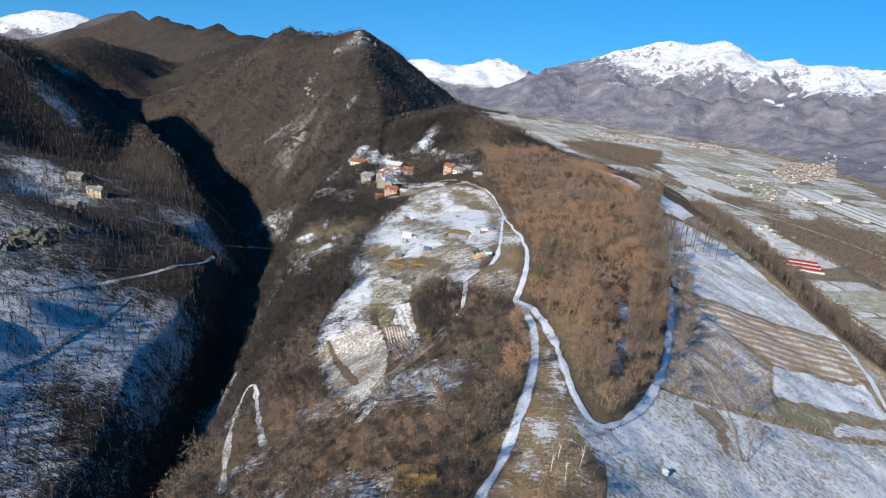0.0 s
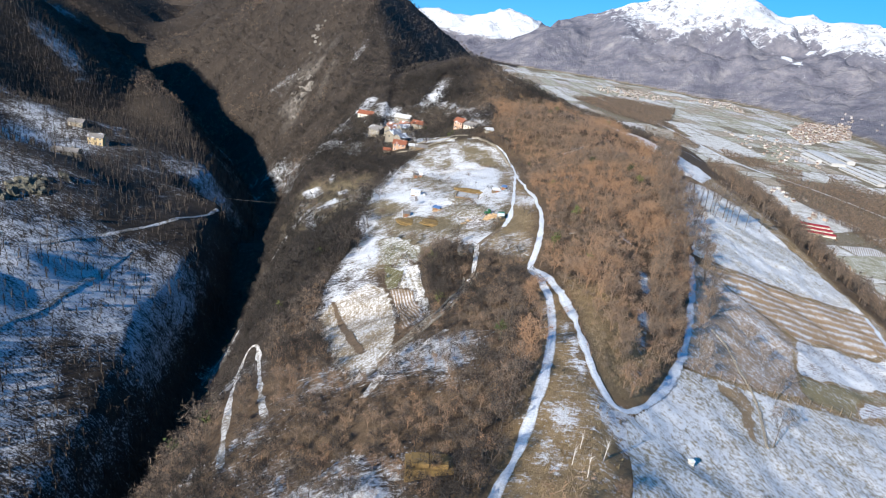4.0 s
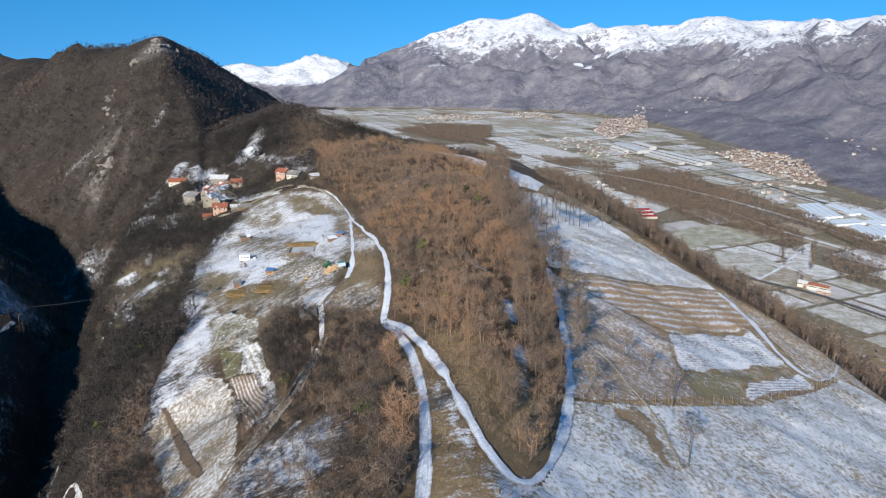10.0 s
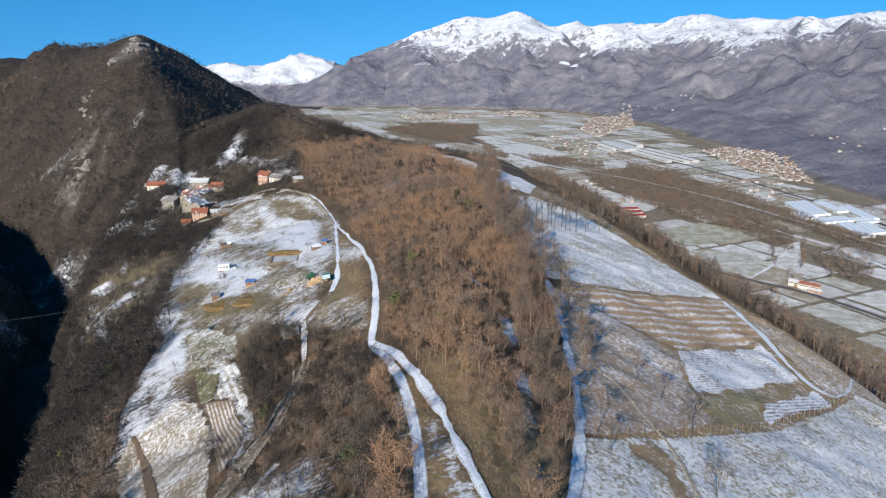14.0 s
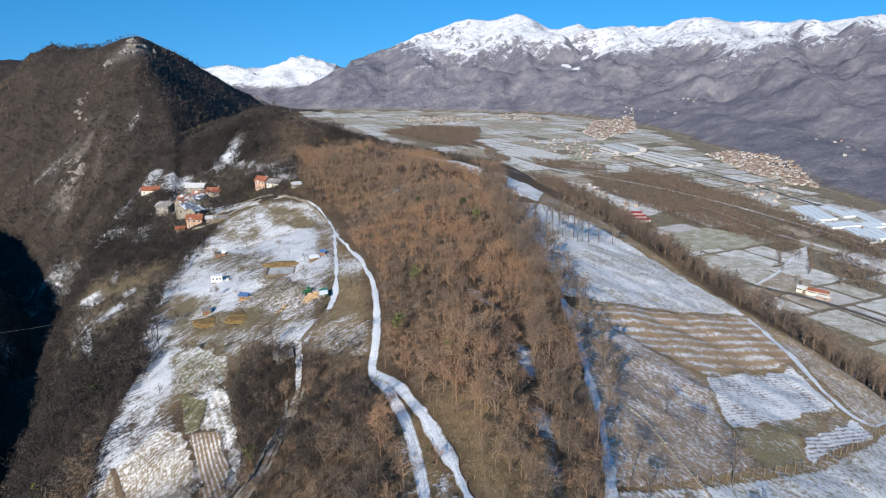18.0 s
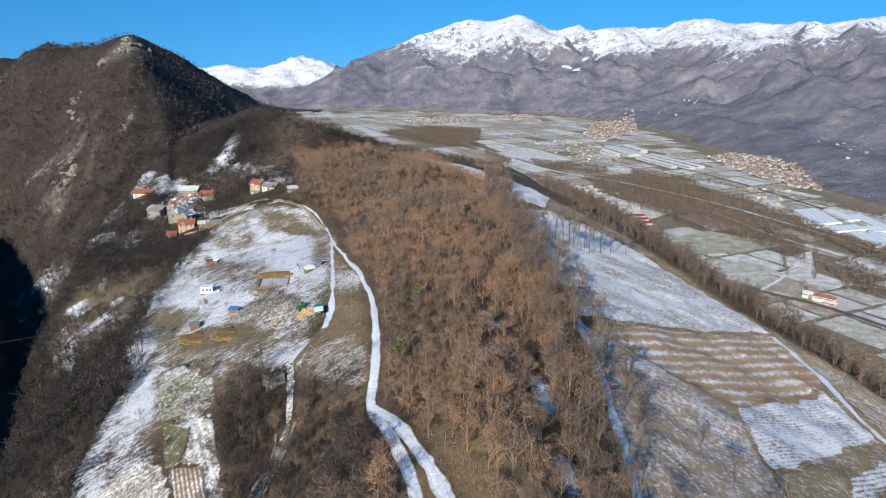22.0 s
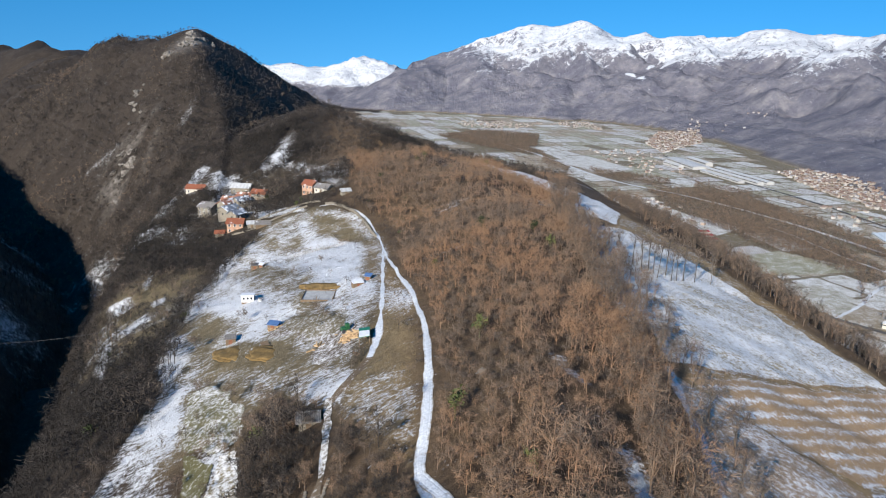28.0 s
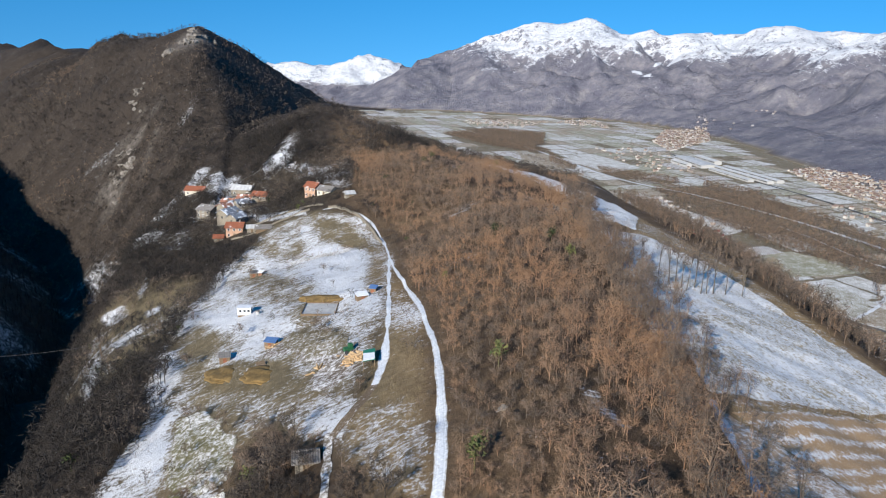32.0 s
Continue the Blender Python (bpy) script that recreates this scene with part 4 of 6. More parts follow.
# the belt along the outer edge of the fields, and tall trees by the lane
x, y, r, rng = spread_points(20, 170, 60, 480, 2.8, 37)
edge = rim_x(y)
belt = (x > edge - 7) & (x < edge + 30)
roadside = (np.abs(x - lane_at(y) + 4.5) < 6) & (y > 128) & (y < 420)
roadside |= (x > lane_at(y) + 0.5) & (x < lane_at(y) + 6) & (y > 150) & (y < 330) & (r < 0.8)
far_side = (np.abs(x - edge) < 12) & (y > 350) & (r < 0.8)
keep = (belt | roadside | far_side) & (~is_open(x, y) | (roadside & (off_line(x, y, LANE) > 1.8)))
x, y, r, belt = x[keep], y[keep], r[keep], belt[keep]
low = ~belt & (rng.uniform(0, 1, len(x)) < 0.35)
scatter("woodland", near_shrubs, x[low], y[low], 0.7 + 0.5 * r[low], 0.42 + rng.normal(0, 0.13, low.sum()), twig, "bare thicket along the lane below the spur")
x, y, r, belt = x[~low], y[~low], r[~low], belt[~low]
size, tone = 0.5 + 0.8 * r, np.where(belt, 0.36, 0.40) + rng.normal(0, 0.13, len(x))
scatter("woodland", tall_trees, x[belt], y[belt], size[belt], tone[belt], twig, "tall bare trees along the edge of the terrace")
scatter("woodland", slim_trees, x[~belt], y[~belt], size[~belt], tone[~belt], twig, "slender bare trees lining the lane below the spur")

# the shaded slope across the ravine
x, y, r, rng = spread_points(-520, -90, 20, 560, 3.6, 41)
keep = (x < rav_x(y) - 3) & (off_line(x, y, CROSS_TRACK) > 1.8) & (off_line(x, y, SLOPE_TRACK) > 1.8) & ((r < 0.72) | (x > rav_x(y) - 20) | (y > 420)) & ((fractal(x, y, 34, 3, 65) > -0.22) | (y > 330)) & (r < np.where(y > 330, 1.0, 0.8))
x, y, r = x[keep], y[keep], r[keep]
# Dark bark, with the slope's dim grazing light put into the tone.
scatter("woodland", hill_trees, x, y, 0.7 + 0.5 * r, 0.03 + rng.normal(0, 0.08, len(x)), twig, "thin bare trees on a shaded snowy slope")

# the mountain behind
x, y, r, rng = spread_points(-760, 300, 540, 1200, 4.4, 43)
keep = (y > 560) | (x < -240)
keep &= (r < 0.76) & (ground_z(x, y) > 6) & (np.hypot((x + 238) / 10, (y - 750) / 20) > 1) & (fractal(x, y, 40, 3, 67) > -0.42)
keep &= ~inside(x, y, SADDLE) & ((y < 880) | (r < 0.4)) & ((x < 60) | (r < 0.5))
x, y, r = x[keep], y[keep], r[keep]
scatter("woodland", far_trees, x, y, (0.65 + 0.6 * r + 0.5 * np.clip(fractal(x, y, 45, 3, 70), -0.3, 0.6)) * np.clip(0.45 + np.hypot(x + 225, y - 800) / 220, 0.45, 1), np.minimum(0.10 + 0.8 * fractal(x, y, 60, 4, 69) + rng.normal(0, 0.14, len(x)), 0.45), twig, "dense leafless wood on the mountainside")

# evergreen shrubs, ivy-clad trees and a few saplings among the bare wood
x, y, r, rng = spread_points(-130, 30, 90, 480, 13, 47)
keep = ~is_open(x, y) & (r < 0.22) & (x > rav_x(y))
green_crowns = [bare_tree(rng0, 4.5, 1.5, 5, 40, 0.12, 60, leafsize=0.26) for _ in range(3)]
scatter("evergreen_shrubs", green_crowns, x[keep], y[keep], 0.5 + 3 * r[keep], rng.uniform(0, 1, keep.sum()), evergreen, "dark evergreen shrubs among the bare trees", "shrubs")
# scrub and saplings in the clearing and on the rough verges
x, y, r, rng = spread_points(-150, 20, 70, 400, 6.5, 49)
keep = np.zeros(len(x), bool)
for o, share in ((CLEARING, 0.22), (LINK, 0.35), (SIDE_MEADOW, 0.9), (VERGE, 0.16), (BANK, 0.35), (SPUR_EDGE, 0.5)):
    keep |= inside(x, y, o) & (r < share)
for line, w in WAYS:
    keep &= off_line(x, y, line) > w
scatter("scrub", shrubs, x[keep], y[keep], 0.35 + 1.6 * r[keep], 0.25 + rng.normal(0, 0.12, keep.sum()), twig, "low leafless scrub on rough winter grass", "scrub")

# brambles under the spur's farther trees
x, y, r, rng = spread_points(-30, 50, 225, 310, 2.9, 36)
keep = ~is_open(x, y) & (x > np.interp(y, STATIONS, LINES[8][0]) + 3) & (x < lane_at(y) - 1)
scatter("woodland", shrubs, x[keep], y[keep], 0.4 + 0.35 * r[keep], 0.5 + 0.6 * fractal(x[keep], y[keep], 24, 3, 62), twig, "low brown thicket among the trees on the ridge")
# tufts of dry grass and low stems that break the open ground
straw_blades = bark_material("dry_grass", [(0.0, (0.09, 0.066, 0.036)), (0.5, (0.18, 0.13, 0.068)), (1.0, (0.28, 0.21, 0.115))])
tufts = []
for _ in range(5):
    tip = []
    for k in range(13):
        a, out, tall = rng0.uniform(0, 6.28), rng0.uniform(0.1, 0.5), rng0.uniform(0.25, 0.6)
        base = np.array([math.cos(a) * out * 0.5, math.sin(a) * out * 0.5, -0.05])
        side = np.array([-math.sin(a), math.cos(a), 0]) * 0.05
        tip += [base - side, base + side, base + np.array([math.cos(a) * out, math.sin(a) * out, tall])]
    tufts.append(np.array(tip))
BEND = [(4.5, 152), (9.8, 124), (12.5, 108), (15.5, 108), (20, 118), (18, 140), (12, 155)]
x, y, r, rng = spread_points(-100, 125, 60, 400, 1.25, 59)
thick = fractal(x, y, 9, 3, 58) + 0.3 * fractal(x, y, 40, 2, 54)
keep = np.zeros(len(x), bool)
for o, share in ((VERGE, 0.95), (SPUR_EDGE, 0.95), (BEND, 0.95), (BANK, 0.9), (LINK, 0.4), (CLEARING, 0.30), (ROUGH_GRASS, 0.22), (GREEN_PLOT, 0.25), (EDGE_GRASS, 0.3), (FRONT_FIELD, 0.12), (UPPER_FIELD, 0.10), (TERRACES, 0.12)):
    keep |= inside(x, y, o) & (r < share) & (thick > -0.1 - 0.3 * share)
for line, w in WAYS:
    keep &= off_line(x, y, line) > w * 0.55
keep &= ~inside(x, y, COURT)
scatter("dry_grass", tufts, x[keep], y[keep], 0.35 + 0.75 * r[keep] ** 2, 0.45 + 0.5 * thick[keep], straw_blades, "tufts of dry yellow-brown winter grass", "grass")
x, y, r, rng = spread_points(-3, 24, 96, 160, 1.9, 53)
keep = inside(x, y, BEND) | inside(x, y, SPUR_EDGE)
keep &= (off_line(x, y, LANE) > 1.7) & (r < 0.5)
scatter("scrub", shrubs, x[keep], y[keep], 0.16 + 0.5 * r[keep], 0.55 + rng.normal(0, 0.12, keep.sum()), twig, "low brown brambles inside the lane's bend", "scrub")


# ---- small builders ----
class Shape:
    """Gathers corners and faces of one mesh."""

    def __init__(self):
        self.v, self.f = [], []

    def add(self, verts, faces, m=None):
        n = len(self.v)
        self.v += [tuple(m @ Vector(p)) if m else tuple(p) for p in verts]
        self.f += [tuple(n + i for i in f) for f in faces]
        return self

    def box(self, x0, y0, z0, x1, y1, z1, m=None):
        v = [(x0, y0, z0), (x1, y0, z0), (x1, y1, z0), (x0, y1, z0), (x0, y0, z1), (x1, y0, z1), (x1, y1, z1), (x0, y1, z1)]
        return self.add(v, [(0, 3, 2, 1), (4, 5, 6, 7), (0, 1, 5, 4), (1, 2, 6, 5), (2, 3, 7, 6), (3, 0, 4, 7)], m)

    def gable(self, x0, y0, x1, y1, z0, eave, ridge, m=None):
        """Walls with gable ends; the ridge runs along x."""
        c = (y0 + y1) / 2
        v = [(x0, y0, z0), (x1, y0, z0), (x1, y1, z0), (x0, y1, z0), (x0, y0, eave), (x1, y0, eave), (x1, y1, eave), (x0, y1, eave), (x0, c, ridge), (x1, c, ridge)]
        return self.add(v, [(0, 3, 2, 1), (0, 1, 5, 4), (2, 3, 7, 6), (1, 2, 6, 9, 5), (3, 0, 4, 8, 7), (4, 5, 9, 8), (6, 7, 8, 9)], m)

    def slabs(self, x0, y0, x1, y1, eave, ridge, over=0.5, thick=0.18, m=None, sides=(0, 1)):
        """Two roof slopes with thickness and overhang."""
        c, drop = (y0 + y1) / 2, (ridge - eave) / ((y1 - y0) / 2) * over
        for k in sides:
            e = (y0 - over) if k == 0 else (y1 + over)
            v = [(x0 - over, e, eave - drop), (x1 + over, e, eave - drop), (x1 + over, c, ridge), (x0 - over, c, ridge)]
            v = [(a, b, z + 0.05) for a, b, z in v] + [(a, b, z + 0.05 + thick) for a, b, z in v]
            f = [(0, 3, 2, 1), (4, 5, 6, 7), (0, 1, 5, 4), (1, 2, 6, 5), (2, 3, 7, 6), (3, 0, 4, 7)]
            self.add(v, f if k == 0 else [tuple(reversed(q)) for q in f], m)
        return self

    def rod(self, p, q, r, r2=None, sides=6):
        p, q = Vector(p), Vector(q)
        t = (q - p).to_track_quat("Z", "Y").to_matrix()
        ring = [Vector((math.cos(k * math.tau / sides), math.sin(k * math.tau / sides), 0)) for k in range(sides)]
        v = [p + t @ (a * r) for a in ring] + [q + t @ (a * (r if r2 is None else r2)) for a in ring]
        f = [(k, (k + 1) % sides, sides + (k + 1) % sides, sides + k) for k in range(sides)]
        return self.add([tuple(a) for a in v], f + [tuple(reversed(range(sides))), tuple(range(sides, 2 * sides))])

    def mesh(self, name, material):
        me = bpy.data.meshes.new(name)
        me.from_pydata(self.v, [], self.f)
        me.materials.append(material)
        return me


def part(name, shape, material, parent, label=""):
    """One mesh object under a thing or under a part of it."""
    ob = new(name, shape if isinstance(shape, bpy.types.Mesh) else shape.mesh(name, material))
    ob.parent = parent
    return tagged(ob, label)


def thing(name, x, y, turn, label, category, group="", z=None, sink=0.0):
    e = new(name)
    e.matrix_world = pose(x, y, (float(ground_z(x, y)) if z is None else z) - sink, 0, 0, turn)
    return tagged(e, label, category, group)


def plain(name, low, high, scale=3.0, rough=0.85, bump=0.3):
    m, t, b = node_material(name, rough)
    n = noise_of(t, scale, 6, 0.65)
    t.links.new(ramp_of(t, n, [(0.3, low), (0.7, high)]), b.inputs["Base Color"])
    bump_of(t, b, n, bump, 0.05)
    return m


def tiled(name, low, high, snow_amount=0.0, course=0.4):
    """Roof tiles in courses, weathered, with some snow left on them."""
    m, t, b = node_material(name, 0.8)
    n, w = noise_of(t, 1.3, 8, 0.7), t.nodes.new("ShaderNodeTexWave")
    c = t.nodes.new("ShaderNodeTexCoord")
    w.bands_direction = "X"
    w.inputs["Scale"].default_value, w.inputs["Distortion"].default_value = 0.314 / course, 0.4
    t.links.new(c.outputs["Object"], w.inputs["Vector"])
    col = ramp_of(t, math_of(t, "ADD", math_of(t, "MULTIPLY", n, 0.8), math_of(t, "MULTIPLY", w.outputs["Fac"], 0.2)), [(0.3, low), (0.7, high)])
    cover = math_of(t, "MULTIPLY_ADD", math_of(t, "MULTIPLY_ADD", noise_of(t, 0.35, 5), 3.0, snow_amount - 1.5), 4.0, -1.5, clamp=True)
    t.links.new(mix_of(t, cover, col, (0.8, 0.82, 0.85)), b.inputs["Base Color"])
    bump_of(t, b, w.outputs["Fac"], 0.5, 0.08)
    return m


red_tile = tiled("red_tiles", (0.16, 0.052, 0.03), (0.29, 0.11, 0.06), 0.05)
red_sheet = tiled("red_sheet_roof", (0.22, 0.022, 0.03), (0.34, 0.04, 0.05), -0.3, 1.0)
snow_tile = tiled("snowy_tiles", (0.20, 0.09, 0.06), (0.36, 0.17, 0.11), 0.34)
blue_slate = tiled("snowy_slates", (0.10, 0.11, 0.135), (0.22, 0.245, 0.29), 0.3)
slate = tiled("grey_slates", (0.11, 0.10, 0.095), (0.24, 0.22, 0.20), 0.1)
white_roof = tiled("pale_roof", (0.32, 0.32, 0.32), (0.5, 0.5, 0.49), 0.1, 2.0)
plaster = plain("pale_plaster", (0.44, 0.40, 0.32), (0.62, 0.58, 0.50), 0.8)
stone_wall_mat = plain("rubble_stone", (0.12, 0.105, 0.085), (0.32, 0.28, 0.22), 2.2, 0.9, 0.8)
ochre = plain("ochre_plaster", (0.42, 0.31, 0.16), (0.58, 0.45, 0.27), 0.8)
pink = plain("terracotta_plaster", (0.36, 0.21, 0.14), (0.50, 0.32, 0.22), 0.8)
dark_glass = plain("dark_window", (0.02, 0.022, 0.026), (0.05, 0.055, 0.06), 1.0, 0.15, 0.0)
old_wood = plain("weathered_wood", (0.10, 0.07, 0.045), (0.24, 0.17, 0.11), 5.0)
concrete = plain("concrete", (0.30, 0.295, 0.285), (0.46, 0.45, 0.43), 0.7)
white_paint = plain("white_paint", (0.70, 0.70, 0.70), (0.82, 0.82, 0.81), 1.5)
asphalt = plain("asphalt", (0.035, 0.035, 0.038), (0.075, 0.075, 0.078), 0.4)
greenhouse_skin = plain("greenhouse_plastic", (0.46, 0.49, 0.49), (0.66, 0.68, 0.68), 0.2, 0.35)

# ---- the valley floor ----
AX, AV = np.array([-0.33, 0.944]), np.array([0.944, 0.33])
CORNER = np.array([372.0, 560.0])
valley_soils = [
    (field_material("valley_snow", (0.22, 0.20, 0.15), (0.33, 0.30, 0.23), 0.44), "flat valley field under thin snow"),
    (field_material("valley_pasture", (0.22, 0.20, 0.14), (0.34, 0.31, 0.23), 0.34), "pale green valley pasture with old snow"),
    (field_material("valley_stubble", (0.20, 0.155, 0.10), (0.32, 0.255, 0.17), 0.26), "tan stubble field on the valley floor"),
    (field_material("valley_meadow", (0.20, 0.185, 0.11), (0.30, 0.275, 0.18), 0.28), "greenish winter meadow on the valley floor"),
    (field_material("valley_plough", (0.15, 0.115, 0.085), (0.24, 0.19, 0.14), 0.42, 3.0, 15, 0.7), "brown ploughed field with snow in its furrows"),
]
WOODS = [
    [(365, 1608), (508, 1475), (520, 1345), (607, 1177), (624, 963), (606, 804), (657, 872), (665, 1026), (656, 1271), (560, 1447), (417, 1601)],
    [(446, 1298), (458, 1070), (519, 960), (549, 912), (579, 1036), (530, 1235)],
    [(540, 834), (512, 751), (543, 728), (590, 783), (592, 866)],
    [(60, 2500), (200, 2250), (300, 2030), (240, 2000), (120, 2150), (-20, 2450)],
    [(600, 1130), (640, 1010), (700, 860), (760, 700), (730, 690), (660, 830), (610, 960)],
    [(428, 1505), (534, 1467), (636, 1408), (609, 1203), (590, 1053), (588, 948), (526, 850), (497, 1016), (438, 1180), (416, 1299)],
    [(17, 2455), (144, 2633), (348, 2521), (290, 2165), (196, 2071), (120, 2191)],
    [(362, 1760), (517, 1634), (502, 1546), (362, 1637)],
    [(566, 1588), (639, 1466), (608, 1422), (527, 1497)],
    [(284, 2002), (319, 1755), (300, 1720), (261, 1839)],
]
BUILT = [[(672, 2339), (829, 2721), (1005, 2763), (881, 2395), (657, 2104)], [(840, 1772), (923, 1814), (949, 1569), (845, 1303), (815, 1349), (808, 1564)],
         [(600, 1990), (700, 2010), (770, 1620), (680, 1560), (610, 1780)], [(350, 1050), (440, 1050), (440, 1140), (350, 1140)]]
rng = np.random.default_rng(77)


def flat_patch(name, corners, material, label, category="field", z=0.25):
    s = Shape()
    n = 6
    a, b, c, d = [np.array(p, float) for p in corners]
    g = [[(a * (1 - i / n) + b * i / n) * (1 - j / n) + (d * (1 - i / n) + c * i / n) * j / n for i in range(n + 1)] for j in range(n + 1)]
    s.add([(*(p + rng.normal(0, 0.6, 2)), z) for row in g for p in row], [tuple(q) for q in grid_faces(n + 1, n + 1)])
    return tagged(new(name, s.mesh(name, material)), label, category, kind="structure")


u = -60.0
while u < 2900:
    du = rng.uniform(40, 85) * (1 + u / 4500)
    v = 18.0
    while v < 1250:
        dv = rng.uniform(24, 64) * (1 + u / 5000)
        quad = [CORNER + AX * p + AV * q for p, q in ((u, v), (u, v + dv - 5), (u + du - 6, v + dv - 5), (u + du - 6, v))]
        mid = sum(quad) / 4
        flat = float(ground_z(*mid)) < 0.5 and all(float(ground_z(*q)) < 1.0 for q in quad)
        if flat and not any(bool(inside(mid[0], mid[1], o)) for o in WOODS + BUILT) and rng.uniform() < 0.93:
            mat, lab = valley_soils[rng.choice(5, p=[0.20, 0.26, 0.24, 0.17, 0.13])]
            flat_patch("field", quad, mat, lab, z=0.2 + 0.02 * rng.integers(0, 4))
        v += dv
    u += du
for corners in ([(322, 1371), (387, 1444), (432, 1273), (354, 1177)], [(432, 1273), (491, 1168), (429, 1112), (354, 1177)], [(435, 1640), (480, 1678), (584, 1595), (551, 1559)], [(293, 1906), (420, 1981), (478, 1773), (385, 1691)],
                [(665, 1218), (699, 1239), (697, 1180), (662, 1147)], [(477, 1135), (523, 1130), (545, 1041), (494, 1029)], [(526, 887), (572, 909), (505, 790), (498, 827)]):
    flat_patch("field", corners, valley_soils[0][0], valley_soils[0][1], z=0.42)
flat_patch("field", [(200, 1978), (292, 2000), (318, 1747), (193, 1718)], valley_soils[2][0], valley_soils[2][1], z=0.42)
flat_patch("field", [(376, 977), (485, 1030), (566, 939), (393, 902)], valley_soils[3][0], valley_soils[3][1], z=0.42)
flat_patch("field", [(387, 890), (471, 872), (478, 818), (405, 790)], valley_soils[1][0], valley_soils[1][1], z=0.44)
flat_patch("field", [(475, 807), (493, 773), (456, 724), (424, 765)], valley_soils[2][0], valley_soils[2][1], z=0.44)

ballast = plain("ballast", (0.06, 0.055, 0.052), (0.12, 0.11, 0.10), 0.6)
pale_road = plain("pale_road", (0.42, 0.42, 0.42), (0.66, 0.67, 0.68), 0.05)
ribbon("railway", [(330, 960), (367, 859), (398, 788), (418, 761), (459, 709), (471, 681), (487, 640), (500, 590)], 7, ballast, "dark railway line along the valley floor", "railway", lift=0.7)
ribbon("road", [(47, 2632), (279, 2027), (365, 1608), (497, 1442), (590, 1227), (633, 1048), (667, 884), (700, 760)], 9, pale_road, "pale main road running up the valley", lift=0.6)
ribbon("road", [(540, 1180), (556, 1117), (562, 1021), (575, 953), (601, 892), (606, 804), (610, 730)], 6, pale_road, "snowy gravel road beside the riverside wood", lift=0.65)
ribbon("road", [(420, 765), (475, 808), (510, 850), (560, 890)], 4, pale_road, "narrow snowy track between valley fields", lift=0.62)
ribbon("road", [(640, 2050), (640, 1800), (700, 1560), (735, 1380), (745, 1200), (760, 1060), (740, 900)], 7, asphalt, "dark road past the factory halls", lift=0.6)


def hall(x0, y0, x1, y1, depth, tall, roof, wall, name, label, category):
    """A long building with its front along the line from one corner to another."""
    a, b = np.array((x0, y0)), np.array((x1, y1))
    long = float(np.hypot(*(b - a)))
    e = thing(name, x0, y0, math.degrees(math.atan2(y1 - y0, x1 - x0)), label, category, z=0.0)
    part("wall", Shape().gable(0, 0, long, depth, -0.5, tall, tall * 1.3), wall, e)
    part("roof", Shape().slabs(0, 0, long, depth, tall, tall * 1.3, 0.6, 0.3), roof, e)
    n = max(2, int(long / 32))
    for k in range(n):
        part("window", Shape().box(long * (k + 0.08) / n, -0.06, tall * 0.62, long * (k + 0.92) / n, 0.04, tall * 0.8), dark_glass, e)
    part("door", Shape().box(long * 0.48, -0.07, -0.4, long * 0.48 + 4, 0.03, tall * 0.5), old_wood, e)
    return e


for k in range(3):
    o = np.array((364.0 - 3 * k, 1126.0 - 24 * k))
    hall(o[0], o[1], o[0] + 58, o[1] - 2, 13, 3.4, red_sheet, plaster, "barn", "long low barn with a dark red sheet roof", "barn")
for x0, y0, x1, y1, dep, tall in ((617, 1952, 632, 1788, 44, 7), (676, 1960, 688, 1850, 20, 9), (664, 1787, 702, 1580, 16, 6), (690, 1800, 728, 1590, 18, 6), (640, 1760, 668, 1600, 15, 5), (586, 1880, 600, 1800, 14, 8)):
    hall(x0, y0, x1, y1, dep, tall, white_roof, concrete, "factory_hall", "long pale factory hall with a white roof", "factory")
for x0, y0, x1, y1, n in ((690, 1144, 668, 1046, 4), (738, 1138, 733, 1064, 2), (657, 1072, 656, 1028, 2), (669, 1026, 664, 998, 5), (685, 995, 668, 916, 2), (720, 1019, 722, 991, 3), (760, 1100, 745, 1010, 2), (700, 985, 690, 930, 3)):
    for k in range(n):
        hall(x0 + 11.5 * k, y0 + 2 * k, x1 + 11.5 * k, y1 + 2 * k, 10, 2.6, greenhouse_skin, greenhouse_skin, "greenhouse", "long plastic greenhouse tunnel on the valley floor", "greenhouse")
hall(452, 738, 460, 728, 7, 6, white_roof, plaster, "house", "white two-storey house beside the railway", "house")
hall(458, 728, 472, 712, 9, 6, red_tile, plaster, "house", "pale house with a red tiled roof by the railway", "house")
hall(462, 716, 470, 706, 4, 3, white_roof, pink, "shed", "low outbuilding with a snowy roof by the railway", "shed")


